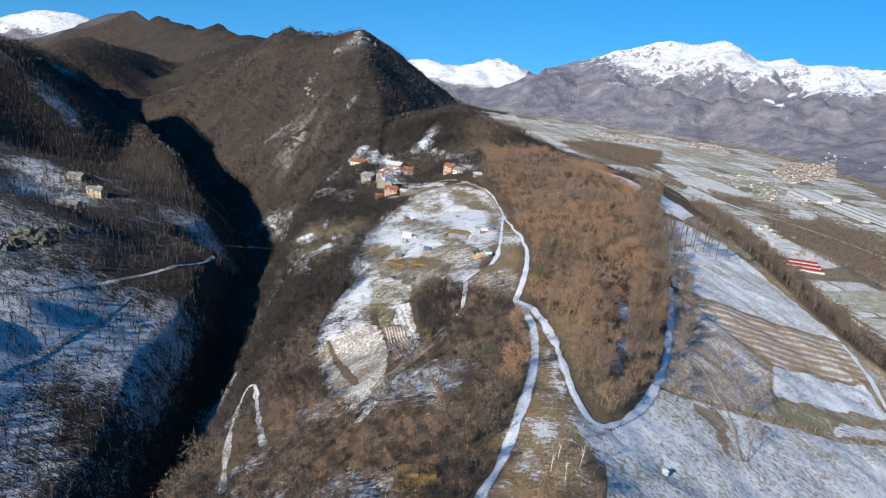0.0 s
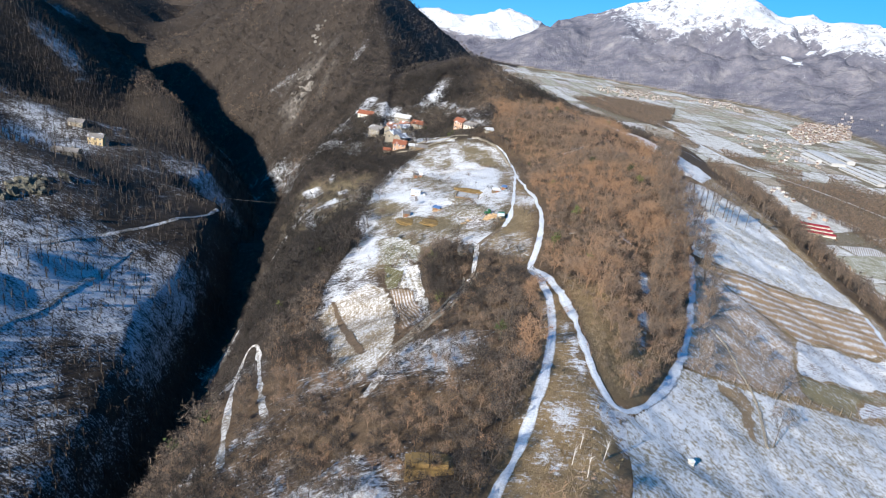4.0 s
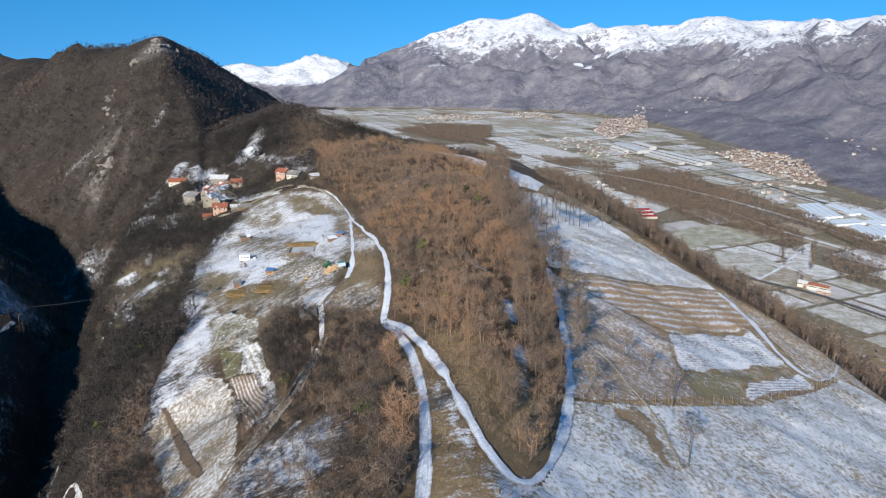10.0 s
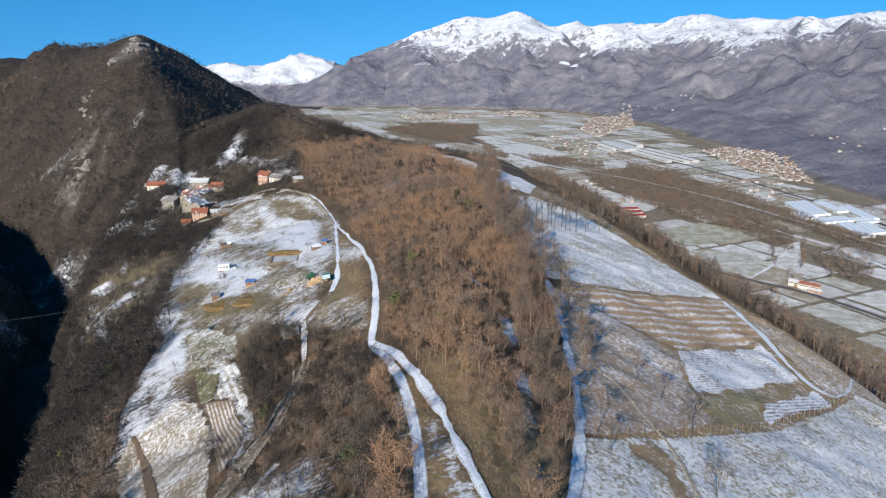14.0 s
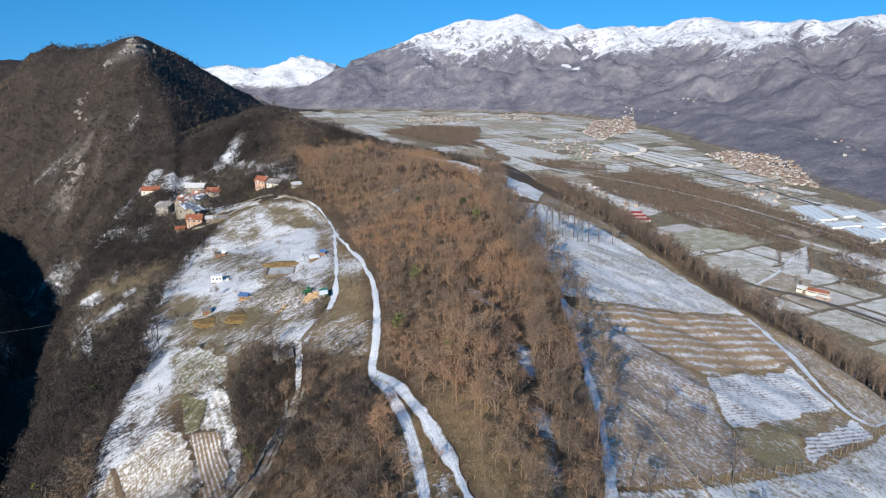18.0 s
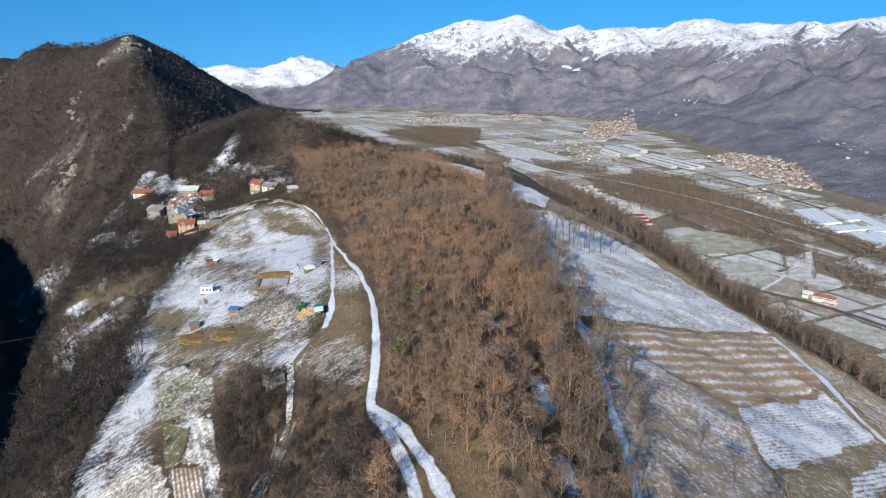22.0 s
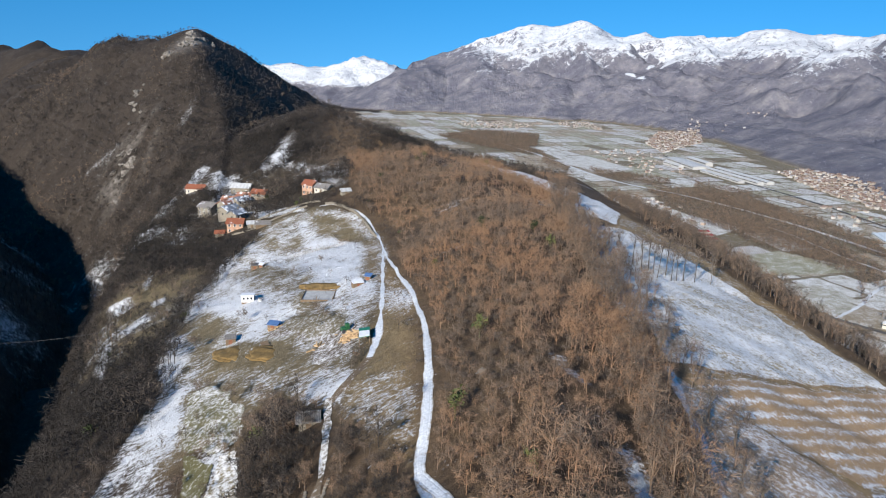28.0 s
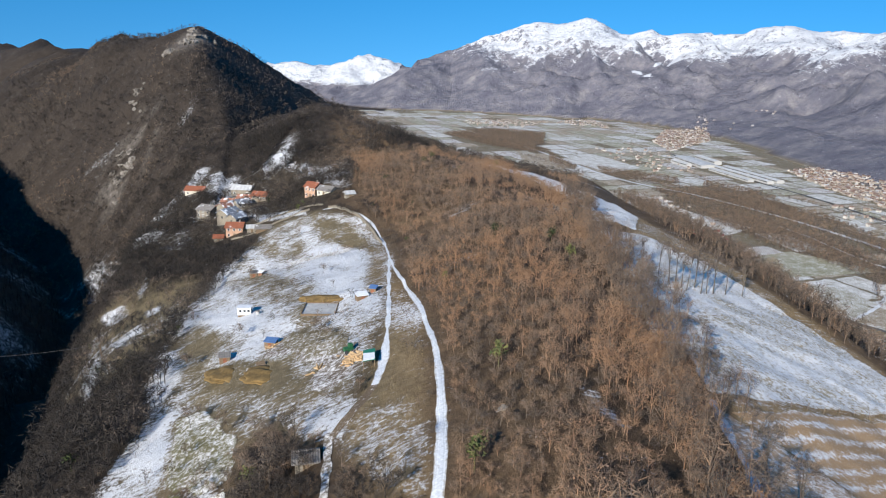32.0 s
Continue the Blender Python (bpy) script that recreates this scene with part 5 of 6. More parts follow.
def village(name, outline, count, seed, label):
    """Many small gabled houses in one place, walls and roofs."""
    r = np.random.default_rng(seed)
    xs, ys = [p[0] for p in outline], [p[1] for p in outline]
    walls, roofs, n = Shape(), Shape(), 0
    while n < count:
        x, y = r.uniform(min(xs), max(xs)), r.uniform(min(ys), max(ys))
        if not bool(inside(x, y, outline)) or (count > 100 and float(ground_z(x, y)) > 14):
            continue
        n += 1
        w, d, h = r.uniform(4.5, 8), r.uniform(4, 5.4), r.uniform(2.6, 5.2)
        m = pose(x, y, float(ground_z(x, y)), 0, 0, r.choice([-70, -68, 20, 25, 110]) + r.normal(0, 8))
        walls.gable(-w / 2, -d / 2, w / 2, d / 2, -3, h, h + d * 0.22, m)
        roofs.slabs(-w / 2, -d / 2, w / 2, d / 2, h, h + d * 0.22, 0.7, 0.3, m)
    me = walls.mesh(name, village_wall)
    k = len(me.polygons)
    n0 = len(walls.v)
    me = bpy.data.meshes.new(name)
    me.from_pydata(walls.v + roofs.v, [], walls.f + [tuple(n0 + i for i in f) for f in roofs.f])
    me.materials.append(village_wall), me.materials.append(village_roof)
    me.polygons.foreach_set("material_index", np.r_[np.zeros(k), np.ones(len(roofs.f))].astype(np.int32))
    return tagged(new(name, me), label, "village", kind="stuff")


def random_tint(name, stops):
    m, t, b = node_material(name)
    g = t.nodes.new("ShaderNodeNewGeometry")
    t.links.new(ramp_of(t, g.outputs["Random Per Island"], stops), b.inputs["Base Color"])
    return m


village_wall = random_tint("village_walls", [(0.0, (0.21, 0.18, 0.15)), (0.4, (0.31, 0.27, 0.23)), (0.7, (0.48, 0.45, 0.41)), (1.0, (0.28, 0.20, 0.15))])
village_roof = random_tint("village_roofs", [(0.0, (0.14, 0.09, 0.072)), (0.35, (0.21, 0.14, 0.112)), (0.62, (0.26, 0.195, 0.16)), (0.82, (0.20, 0.185, 0.175)), (0.95, (0.45, 0.44, 0.43))])
village("village", BUILT[0], 640, 3, "compact village of pale houses with tiled roofs")
village("village", BUILT[1], 520, 4, "village of pale houses at the mountain's foot")
village("village", [(31, 2987), (248, 3050), (420, 2960), (255, 2680), (94, 2777)], 150, 5, "far town spread across the valley head")
village("village", [(430, 2916), (560, 3150), (640, 3050), (633, 2755)], 90, 6, "far houses scattered below the mountain")
village("village", [(300, 1330), (420, 1420), (480, 1180), (380, 1160)], 16, 7, "scattered farm buildings among snowy plots")
village("village", [(440, 2200), (640, 2100), (600, 1700), (460, 1720)], 60, 8, "scattered buildings along the valley road")
village("village", [(960, 1500), (1150, 1900), (1350, 1800), (1100, 1350)], 9, 9, "hillside houses on the far valley slope")
village("village", [(900, 2900), (1150, 3100), (1250, 2700), (1050, 2450)], 16, 10, "hamlet on the slope above the village")
village("village", [(740, 1400), (790, 1300), (700, 1150), (670, 1260)], 14, 12, "farmhouses among the valley fields")

# riverside woods, hedges and the wooded foot of the hill
rng1 = np.random.default_rng(9)
valley_trees = [bare_tree(rng1, 9.0, 3.8, 3, 13, 0.42, reach=0.45) for _ in range(4)]
px, py = [], []
for k, o in enumerate(WOODS):
    x, y, r, _ = spread_points(min(p[0] for p in o), max(p[0] for p in o), min(p[1] for p in o), max(p[1] for p in o), 5.2, 300 + k)
    k = inside(x, y, o) & (ground_z(x, y) < 3)
    px.append(x[k]), py.append(y[k])
for (ax, ay), (bx, by) in (((534, 913), (475, 807)), ((576, 908), (500, 790)), ((470, 770), (462, 735)), ((330, 900), (420, 700)), ((640, 1500), (735, 1180)), ((300, 1700), (190, 2000)), ((560, 1700), (640, 1420)), ((440, 1600), (330, 1760)), ((760, 1250), (800, 1000)), ((400, 1040), (480, 1040))):
    s = np.linspace(0, 1, int(math.hypot(bx - ax, by - ay) / 4))
    px.append(ax + (bx - ax) * s + rng1.normal(0, 2.2, len(s))), py.append(ay + (by - ay) * s + rng1.normal(0, 2.2, len(s)))
x, y, r, _ = spread_points(120, 420, 150, 1500, 6.0, 333)
foot_x = np.interp(y, STATIONS, LINES[-1][0])
k = (x > rim_x(y) + np.where(y > 470, 0, 26)) & (x < foot_x + 6) & (r < 0.85)
px.append(x[k]), py.append(y[k])
px, py = np.concatenate(px), np.concatenate(py)
scatter("woodland", valley_trees, px, py, rng1.uniform(0.7, 1.25, len(px)), 0.36 + rng1.normal(0, 0.14, len(px)), twig, "bare riverside wood and hedges in the valley")


# ---- the hamlet ----
def house(x, y, turn, w, d, eave, ridge, wall, roof, label, name="house", stories=2, openings=3, chimney=True, ruin=False, sink=1.2):
    """A gabled house; its front is the -y side, its ridge runs along x."""
    z = min(float(ground_z(x + a * w / 2, y + b * d / 2)) for a in (-1, 1) for b in (-1, 1))
    e = thing(name, x, y, turn, label, name.replace("_", " "), "houses of the hamlet" if name == "house" else "", z=z)
    part("wall", Shape().gable(-w / 2, -d / 2, w / 2, d / 2, -sink, eave, ridge), wall, e)
    for k in (0, 1):
        part("roof_slope", Shape().slabs(-w / 2, -d / 2, w / 2, d / 2, eave, ridge, 0.55, 0.2, sides=(k,)), roof, e)
    part("ridge_cap", Shape().box(-w / 2 - 0.55, -0.16, ridge + 0.16, w / 2 + 0.55, 0.16, ridge + 0.36), roof, e)
    for s in range(stories):
        for k in range(openings):
            cx, cz = w * ((k + 0.5) / openings - 0.5), (s + 0.35) * eave / stories
            if s == 0 and k == openings // 2:
                door = part("door", Shape().box(cx - 0.5, -d / 2 - 0.06, 0.0, cx + 0.5, -d / 2 + 0.04, 2.05), old_wood, e, "brown wooden door")
                part("lintel", Shape().box(cx - 0.7, -d / 2 - 0.12, 2.05, cx + 0.7, -d / 2 + 0.04, 2.25), stone_wall_mat, door)
                continue
            win = part("window", Shape().box(cx - 0.55, -d / 2 - 0.05, cz, cx + 0.55, -d / 2 + 0.04, cz + 1.25), white_paint, e, "small window")
            part("pane", Shape().box(cx - 0.45, -d / 2 - 0.07, cz + 0.1, cx + 0.45, -d / 2 + 0.03, cz + 1.15), dark_glass, win)
            part("sill", Shape().box(cx - 0.65, -d / 2 - 0.16, cz - 0.1, cx + 0.65, -d / 2 + 0.03, cz), stone_wall_mat, win)
    for side in (-1, 1):
        a, b = sorted((side * (w / 2 + 0.05), side * (w / 2 - 0.04)))
        part("window", Shape().box(a, -0.45, eave * 0.62, b, 0.45, eave * 0.62 + 1.1), dark_glass, e)
    if chimney:
        st = part("chimney", Shape().box(w * 0.22, 0.5, ridge - 1.2, w * 0.22 + 0.7, 1.2, ridge + 1.0), stone_wall_mat, e)
        part("chimney_cap", Shape().box(w * 0.22 - 0.12, 0.38, ridge + 1.0, w * 0.22 + 0.82, 1.32, ridge + 1.12), slate, st)
    return e


house(-150, 494, -4, 11, 6, 3.6, 5.4, plaster, red_tile, "long low house with a red tiled roof above the hamlet", stories=1)
house(-127.5, 449, -28, 9.5, 8, 6.2, 8.2, stone_wall_mat, slate, "tall rubble stone house with a grey slate roof", stories=3)
house(-117.5, 447, 62, 8, 6, 5.6, 7.4, stone_wall_mat, snow_tile, "stone house with red tiles half under snow")
house(-111.5, 431, 62, 9, 7, 6.5, 8.4, stone_wall_mat, blue_slate, "narrow stone house with a snow-dusted slate roof", stories=3)
house(-104, 419, 62, 7, 6, 6.0, 7.6, stone_wall_mat, blue_slate, "stone house in the row with a snowy slate roof")
house(-101, 407, 4, 7.5, 6, 5.0, 6.6, pink, red_tile, "orange-roofed house at the edge of the clearing")
house(-108, 404, 10, 4, 3.5, 2.4, 3.3, stone_wall_mat, red_tile, "small lean stone shed with a red tiled roof", "shed", 1, 1, False)
house(-109, 446, 40, 7, 6, 5.2, 6.8, stone_wall_mat, blue_slate, "grey stone house with snow on its slates")
house(-120, 461, -10, 8, 5, 3.4, 4.6, stone_wall_mat, snow_tile, "low tumbledown stone house with a snowy roof", stories=1)
house(-111, 459, -8, 8, 5, 3.6, 5.0, ochre, snow_tile, "low ochre house with a patchy snowy roof", stories=1)
house(-101, 453, -14, 8, 5.5, 4.4, 6.0, stone_wall_mat, red_tile, "stone house with a bright red tiled roof", stories=2)
house(-118, 478, -6, 11, 6, 4.2, 6.0, stone_wall_mat, white_roof, "long stone barn with a pale snowy roof", stories=1)
house(-69, 430, -30, 6.5, 6, 5.6, 7.4, pink, red_tile, "pink house with a red tiled roof above the road")
house(-61.5, 425, -30, 8, 6, 3.0, 4.6, plaster, slate, "low annexe with a grey roof beside the pink house", stories=1, chimney=False)
house(-86, 399, 12, 6.5, 4.5, 2.6, 3.6, old_wood, slate, "brown wooden shed at the edge of the snow", "shed", 1, 1, False)
house(-92, 402, 12, 4, 4, 2.6, 3.4, stone_wall_mat, white_roof, "small stone shed with a snow-covered roof", "shed", 1, 1, False)
house(-48, 403, 25, 4, 3.5, 2.4, 3.2, stone_wall_mat, white_roof, "ruined stone hut above the road", "shed", 1, 1, False)
house(-27, 200, 12, 3.4, 3.2, 2.4, 3.2, stone_wall_mat, slate, "small stone hut beside the lower lane", "hut", 1, 1, False)
house(-96.7, 181, 30, 3.6, 3.2, 2.3, 3.1, stone_wall_mat, snow_tile, "small stone hut by the hairpin track", "hut", 1, 1, False)
house(-294, 388, 20, 9, 6, 5.5, 7.2, ochre, slate, "ochre house on the shaded hill across the ravine")
house(-281, 345, 15, 14, 6, 3.5, 5.0, stone_wall_mat, slate, "long ruined stone barn on the shaded hill", stories=1)
house(-327, 413, 10, 10, 6, 3.5, 5.0, stone_wall_mat, slate, "grey stone house among trees across the ravine", stories=1)


def dry_wall(name, line, tall, label, seed):
    """A low wall of rough stones laid in courses."""
    r = np.random.default_rng(seed)
    p = smooth_line(line, 0.75)
    s = Shape()
    for k, (x, y) in enumerate(p):
        z = float(ground_z(x, y))
        a = math.degrees(math.atan2(*(p[min(k + 1, len(p) - 1)] - p[max(k - 1, 0)])[::-1]))
        for c in range(max(1, round(tall / 0.4))):
            w, d, h = r.uniform(0.34, 0.42), r.uniform(0.2, 0.3), r.uniform(0.18, 0.23)
            m = pose(x + r.normal(0, 0.06), y + r.normal(0, 0.06), z + 0.12 + 0.4 * c, r.normal(0, 5), r.normal(0, 5), a + r.normal(0, 6))
            s.add([(i * w * r.uniform(0.8, 1), j * d * r.uniform(0.8, 1), l * h) for l in (-1, 1) for j in (-1, 1) for i in (-1, 1)], [(0, 2, 3, 1), (4, 5, 7, 6), (0, 1, 5, 4), (1, 3, 7, 5), (3, 2, 6, 7), (2, 0, 4, 6)], m)
    me = s.mesh(name, stone_wall_mat)
    return tagged(new(name, me), label, "wall", kind="stuff")


dry_wall("stone_wall", [(-56, 396.5), (-49, 390), (-40, 375.5), (-34, 362), (-28, 342)], 1.1, "pale dry stone wall along the hill road", 1)
dry_wall("stone_wall", [(-23.2, 178), (-22.7, 171), (-24, 160), (-25, 146), (-28.6, 135), (-31.2, 124)], 0.5, "old dry stone wall below the strip field", 2)
dry_wall("stone_wall", [(-19.8, 178), (-20.4, 171), (-21.6, 160), (-22.4, 146), (-26, 134), (-28.6, 124)], 0.4, "second overgrown stone wall on the slope", 3)
dry_wall("stone_wall", [(-100, 398), (-92, 396), (-80, 404), (-66, 404)], 0.9, "stone terrace wall below the houses", 4)
dry_wall("stone_wall", [(-96, 409), (-84, 413), (-70, 411), (-60, 405)], 0.8, "upper terrace wall with snow behind it", 5)
dry_wall("stone_wall", [(36.6, 157), (39.6, 153), (40.1, 143), (41.9, 136), (41.5, 127), (40.2, 118)], 0.5, "stone-lined ditch across the meadow", 6)

# ---- the clearing ----
straw_mat = plain("yellow_straw", (0.10, 0.066, 0.026), (0.23, 0.15, 0.06), 0.9, 0.9, 0.6)
tarp_green = plain("green_tarpaulin", (0.012, 0.10, 0.065), (0.03, 0.20, 0.13), 0.8, 0.5)
dark_green = plain("green_machine_paint", (0.015, 0.07, 0.03), (0.04, 0.14, 0.06), 1.5, 0.5)
log_ends = random_tint("cut_logs", [(0.0, (0.16, 0.10, 0.06)), (0.5, (0.42, 0.28, 0.15)), (1.0, (0.66, 0.48, 0.28))])
blue_sheet = plain("blue_sheet", (0.05, 0.10, 0.22), (0.10, 0.18, 0.34), 1.0, 0.5)
rust = plain("rusty_iron", (0.14, 0.055, 0.03), (0.28, 0.12, 0.07), 2.0, 0.8)
snow_cap = plain("snow_layer", (0.55, 0.56, 0.59), (0.74, 0.75, 0.77), 1.0, 0.6)

cabin = thing("cabin", -63, 290, 6, "small white cabin with a flat roof on the snow", "cabin", sink=0.3)
part("wall", Shape().box(-1.9, -1.2, 0.35, 1.9, 1.2, 2.5), white_paint, cabin)
part("roof", Shape().box(-2.1, -1.4, 2.5, 2.1, 1.4, 2.64), snow_cap, cabin)
part("skirting", Shape().box(-1.85, -1.15, -0.3, 1.85, 1.15, 0.35), old_wood, cabin)
for cx in (-1.1, 0.1, 1.2):
    win = part("window", Shape().box(cx - 0.32, -1.24, 1.25, cx + 0.32, -1.17, 1.95), dark_glass, cabin)
    part("sill", Shape().box(cx - 0.38, -1.3, 1.17, cx + 0.38, -1.17, 1.25), white_paint, win)
part("door", Shape().box(1.85, -0.4, 0.4, 1.94, 0.4, 2.3), old_wood, cabin)

court = thing("bowling_court", -38.4, 275.9, 2, "flat grey bowling court with a timber edge", "court", sink=0.0)
cz = 0.15
part("slab", Shape().box(-4.3, -4.2, cz - 1.6, 4.3, 4.2, cz + 0.1), concrete, court)
for a, b, c, d in ((-4.5, -4.4, 4.5, -4.2), (-4.5, 4.2, 4.5, 4.4), (-4.5, -4.2, -4.3, 4.2), (4.3, -4.2, 4.5, 4.2)):
    part("edge_board", Shape().box(a, b, cz - 1.6, c, d, cz + 0.35), old_wood, court)
for a in (-4.4, 0, 4.4):
    for b in (-4.3, 4.3):
        part("post", Shape().rod((a, b, cz - 1), (a, b, cz + 1.3), 0.07), old_wood, court)
bank = thing("earth_bank", -37.5, 283.5, 2, "bank of dry yellow grass behind the court", "bank")
bm_bank = bmesh.new()
bmesh.ops.create_icosphere(bm_bank, subdivisions=3, radius=1)
for v in bm_bank.verts:
    v.co = Vector((v.co.x * 8, v.co.y * 2.4, v.co.z * 1.0)) * (1 + 0.25 * noise.noise(v.co * 2.2))
me = bpy.data.meshes.new("bank")
bm_bank.to_mesh(me)
me.materials.append(straw_mat)
part("turf", me, straw_mat, bank)


def heap(name, x, y, sx, sy, sz, material, label, category, turn=0, seed=0):
    bm = bmesh.new()
    bmesh.ops.create_icosphere(bm, subdivisions=4, radius=1)
    for v in bm.verts:
        k = 1 + 0.5 * noise.noise(v.co * 2 + Vector((seed, 0, 0))) + 0.08 * noise.noise(v.co * 7)
        v.co = Vector((v.co.x * sx, v.co.y * sy, v.co.z * sz)) * k
    me = bpy.data.meshes.new(name)
    bm.to_mesh(me), bm.free()
    me.materials.append(material)
    for p in me.polygons:
        p.use_smooth = True
    ob = new(name, me)
    ob.matrix_world = pose(x, y, float(ground_z(x, y)), 0, 0, turn)
    return tagged(ob, label, category)


heap("straw_mound", -56, 250.5, 4.6, 4.0, 0.75, straw_mat, "flattened mound of yellow straw beside a shed", "mound", 20, 1)
heap("straw_mound", -45, 242.5, 4.8, 4.0, 0.8, straw_mat, "wide mound of yellow straw on muddy ground", "mound", -10, 2)
soil = plain("bare_soil", (0.07, 0.048, 0.03), (0.15, 0.105, 0.068), 0.7, 0.95, 0.6)
drape("bare_ground", [(-48, 258), (-40, 259), (-30, 247), (-24, 241), (-22, 228), (-27, 223), (-32, 228), (-32, 238), (-40, 247), (-48, 253)], field_material("churned_soil", (0.08, 0.058, 0.04), (0.16, 0.12, 0.085), 0.40), "churned muddy yard in the clearing", "yard", 0.10, 0.5, 1.5)

drape("bare_ground", [(-65.4, 192.5), (-63.3, 191.6), (-55.4, 177), (-36.4, 132.1), (-38, 131.5), (-44, 143.3), (-58.4, 178.1)], soil, "narrow bare furrow across the snowy strip field", "furrow", 0.26, 0.45, 0.3)
drape("grass_patch", TAN_MOUND, field_material("tan_turf", (0.10, 0.08, 0.046), (0.19, 0.15, 0.085), 0.26), "tan grass bank above the muddy yard", "grass", 0.13, 0.5, 1.4)

shelter = thing("wood_shelter", -20.0, 228.6, -84, "lean-to shelter under a green tarpaulin with snow", "shelter")
part("roof", Shape().add([(-2.6, -1.2, 1.7), (2.6, -1.2, 1.7), (2.6, 1.2, 2.1), (-2.6, 1.2, 2.1), (-2.6, -1.2, 1.8), (2.6, -1.2, 1.8), (2.6, 1.2, 2.2), (-2.6, 1.2, 2.2)], [(0, 3, 2, 1), (4, 5, 6, 7), (0, 1, 5, 4), (1, 2, 6, 5), (2, 3, 7, 6), (3, 0, 4, 7)]), tarp_green, shelter, "green tarpaulin")
part("snow_cover", Shape().add([(-0.9, -1.15, 1.81), (2.5, -1.15, 1.81), (2.5, 1.1, 2.19), (-0.5, 1.1, 2.19), (-0.9, -1.15, 1.88), (2.5, -1.15, 1.88), (2.5, 1.1, 2.26), (-0.5, 1.1, 2.26)], [(0, 3, 2, 1), (4, 5, 6, 7), (0, 1, 5, 4), (1, 2, 6, 5), (2, 3, 7, 6), (3, 0, 4, 7)]), snow_cap, shelter)
for a in (-2.4, 0, 2.4):
    for b, h in ((-1.1, 1.72), (1.1, 2.1)):
        part("post", Shape().rod((a, b, -0.8), (a, b, h), 0.08), old_wood, shelter)


def log_pile(x, y, n, spread, label, seed):
    r = np.random.default_rng(seed)
    e = thing("log_pile", x, y, 0, label, "logs")
    for k in range(n):
        a, b = r.normal(0, spread, 2)
        t, l, q = r.uniform(0, math.pi), r.uniform(0.5, 1.1), r.uniform(0.12, 0.22)
        zz = float(ground_z(x + a, y + b)) - float(ground_z(x, y)) + q + r.uniform(0, 0.7) * math.exp(-(a * a + b * b) / spread**2)
        part("log", Shape().rod((a - l * math.cos(t), b - l * math.sin(t), zz), (a + l * math.cos(t), b + l * math.sin(t), zz + r.normal(0, 0.15)), q, sides=7), log_ends, e)
    return e


log_pile(-23.6, 233.5, 60, 1.5, "loose heap of cut logs beside the green shelter", 1)
log_pile(-32, 236, 9, 0.7, "few sawn logs lying on the muddy yard", 2)
log_pile(-47, 258, 14, 0.9, "small heap of split wood on the snow", 3)
machine = thing("garden_machine", -25.5, 238, 30, "dark green garden machine beside the logs", "machine")
part("body", Shape().box(-1.0, -0.6, 0.45, 1.0, 0.6, 1.2).box(0.1, -0.5, 1.2, 0.9, 0.5, 2.0), dark_green, machine)
for a in (-0.7, 0.7):
    for b in (-0.75, 0.75):
        part("wheel", Shape().rod((a, b - 0.12, 0.4), (a, b + 0.12, 0.4), 0.42, sides=12), asphalt, machine)


def lean_shed(x, y, turn, w, d, h, roof, label, name="shed"):
    e = thing(name, x, y, turn, label, name, sink=0.4)
    part("wall", Shape().box(-w / 2, -d / 2, 0, w / 2, d / 2, h), old_wood, e)
    part("roof", Shape().add([(-w / 2 - 0.2, -d / 2 - 0.2, h), (w / 2 + 0.2, -d / 2 - 0.2, h), (w / 2 + 0.2, d / 2 + 0.2, h + 0.5), (-w / 2 - 0.2, d / 2 + 0.2, h + 0.5), (-w / 2 - 0.2, -d / 2 - 0.2, h + 0.12), (w / 2 + 0.2, -d / 2 - 0.2, h + 0.12), (w / 2 + 0.2, d / 2 + 0.2, h + 0.62), (-w / 2 - 0.2, d / 2 + 0.2, h + 0.62)], [(0, 3, 2, 1), (4, 5, 6, 7), (0, 1, 5, 4), (1, 2, 6, 5), (2, 3, 7, 6), (3, 0, 4, 7)]), roof, e)
    part("door", Shape().box(-0.4, -d / 2 - 0.05, 0.1, 0.4, -d / 2 + 0.03, h - 0.2), rust, e)
    return e


lean_shed(-75.5, 344, 10, 2.6, 2.0, 1.9, slate, "small dark wooden shed under a tree")
lean_shed(-72, 341, -20, 1.6, 1.4, 1.4, snow_cap, "tiny snow-topped hen house on the clearing")
lean_shed(-59.5, 260, 15, 2.6, 2.0, 1.8, slate, "dark shed with a sheet roof above the straw mound")
lean_shed(-47.5, 259, -12, 2.8, 1.8, 1.6, blue_sheet, "low shed with a bluish sheet roof")
lean_shed(-47, 247.5, 35, 1.6, 1.2, 1.1, old_wood, "small wooden crate shed on the mound")
lean_shed(-27, 274, 25, 3.0, 2.0, 1.5, snow_cap, "open store covered with snow beside the court")
lean_shed(-24.2, 277, -15, 1.8, 1.4, 1.5, blue_sheet, "small store under a blue sheet by the lane")
tank = thing("water_tank", -58.6, 287.5, 0, "small grey tank beside the white cabin", "tank")
part("drum", Shape().rod((0, 0, -0.2), (0, 0, 0.9), 0.6, sides=14), concrete, tank)
part("lid", Shape().rod((0, 0, 0.9), (0, 0, 1.0), 0.64, sides=14), slate, tank)

# fenced garden plot
plot = drape("garden_plot", [(-64, 350), (-40, 349), (-38, 341.5), (-62.5, 344.5)], field_material("vegetable_rows", (0.13, 0.12, 0.06), (0.22, 0.19, 0.10), 0.56), "fenced vegetable plot with rows under thin snow", "garden", 0.15, 0.8, 0.2)


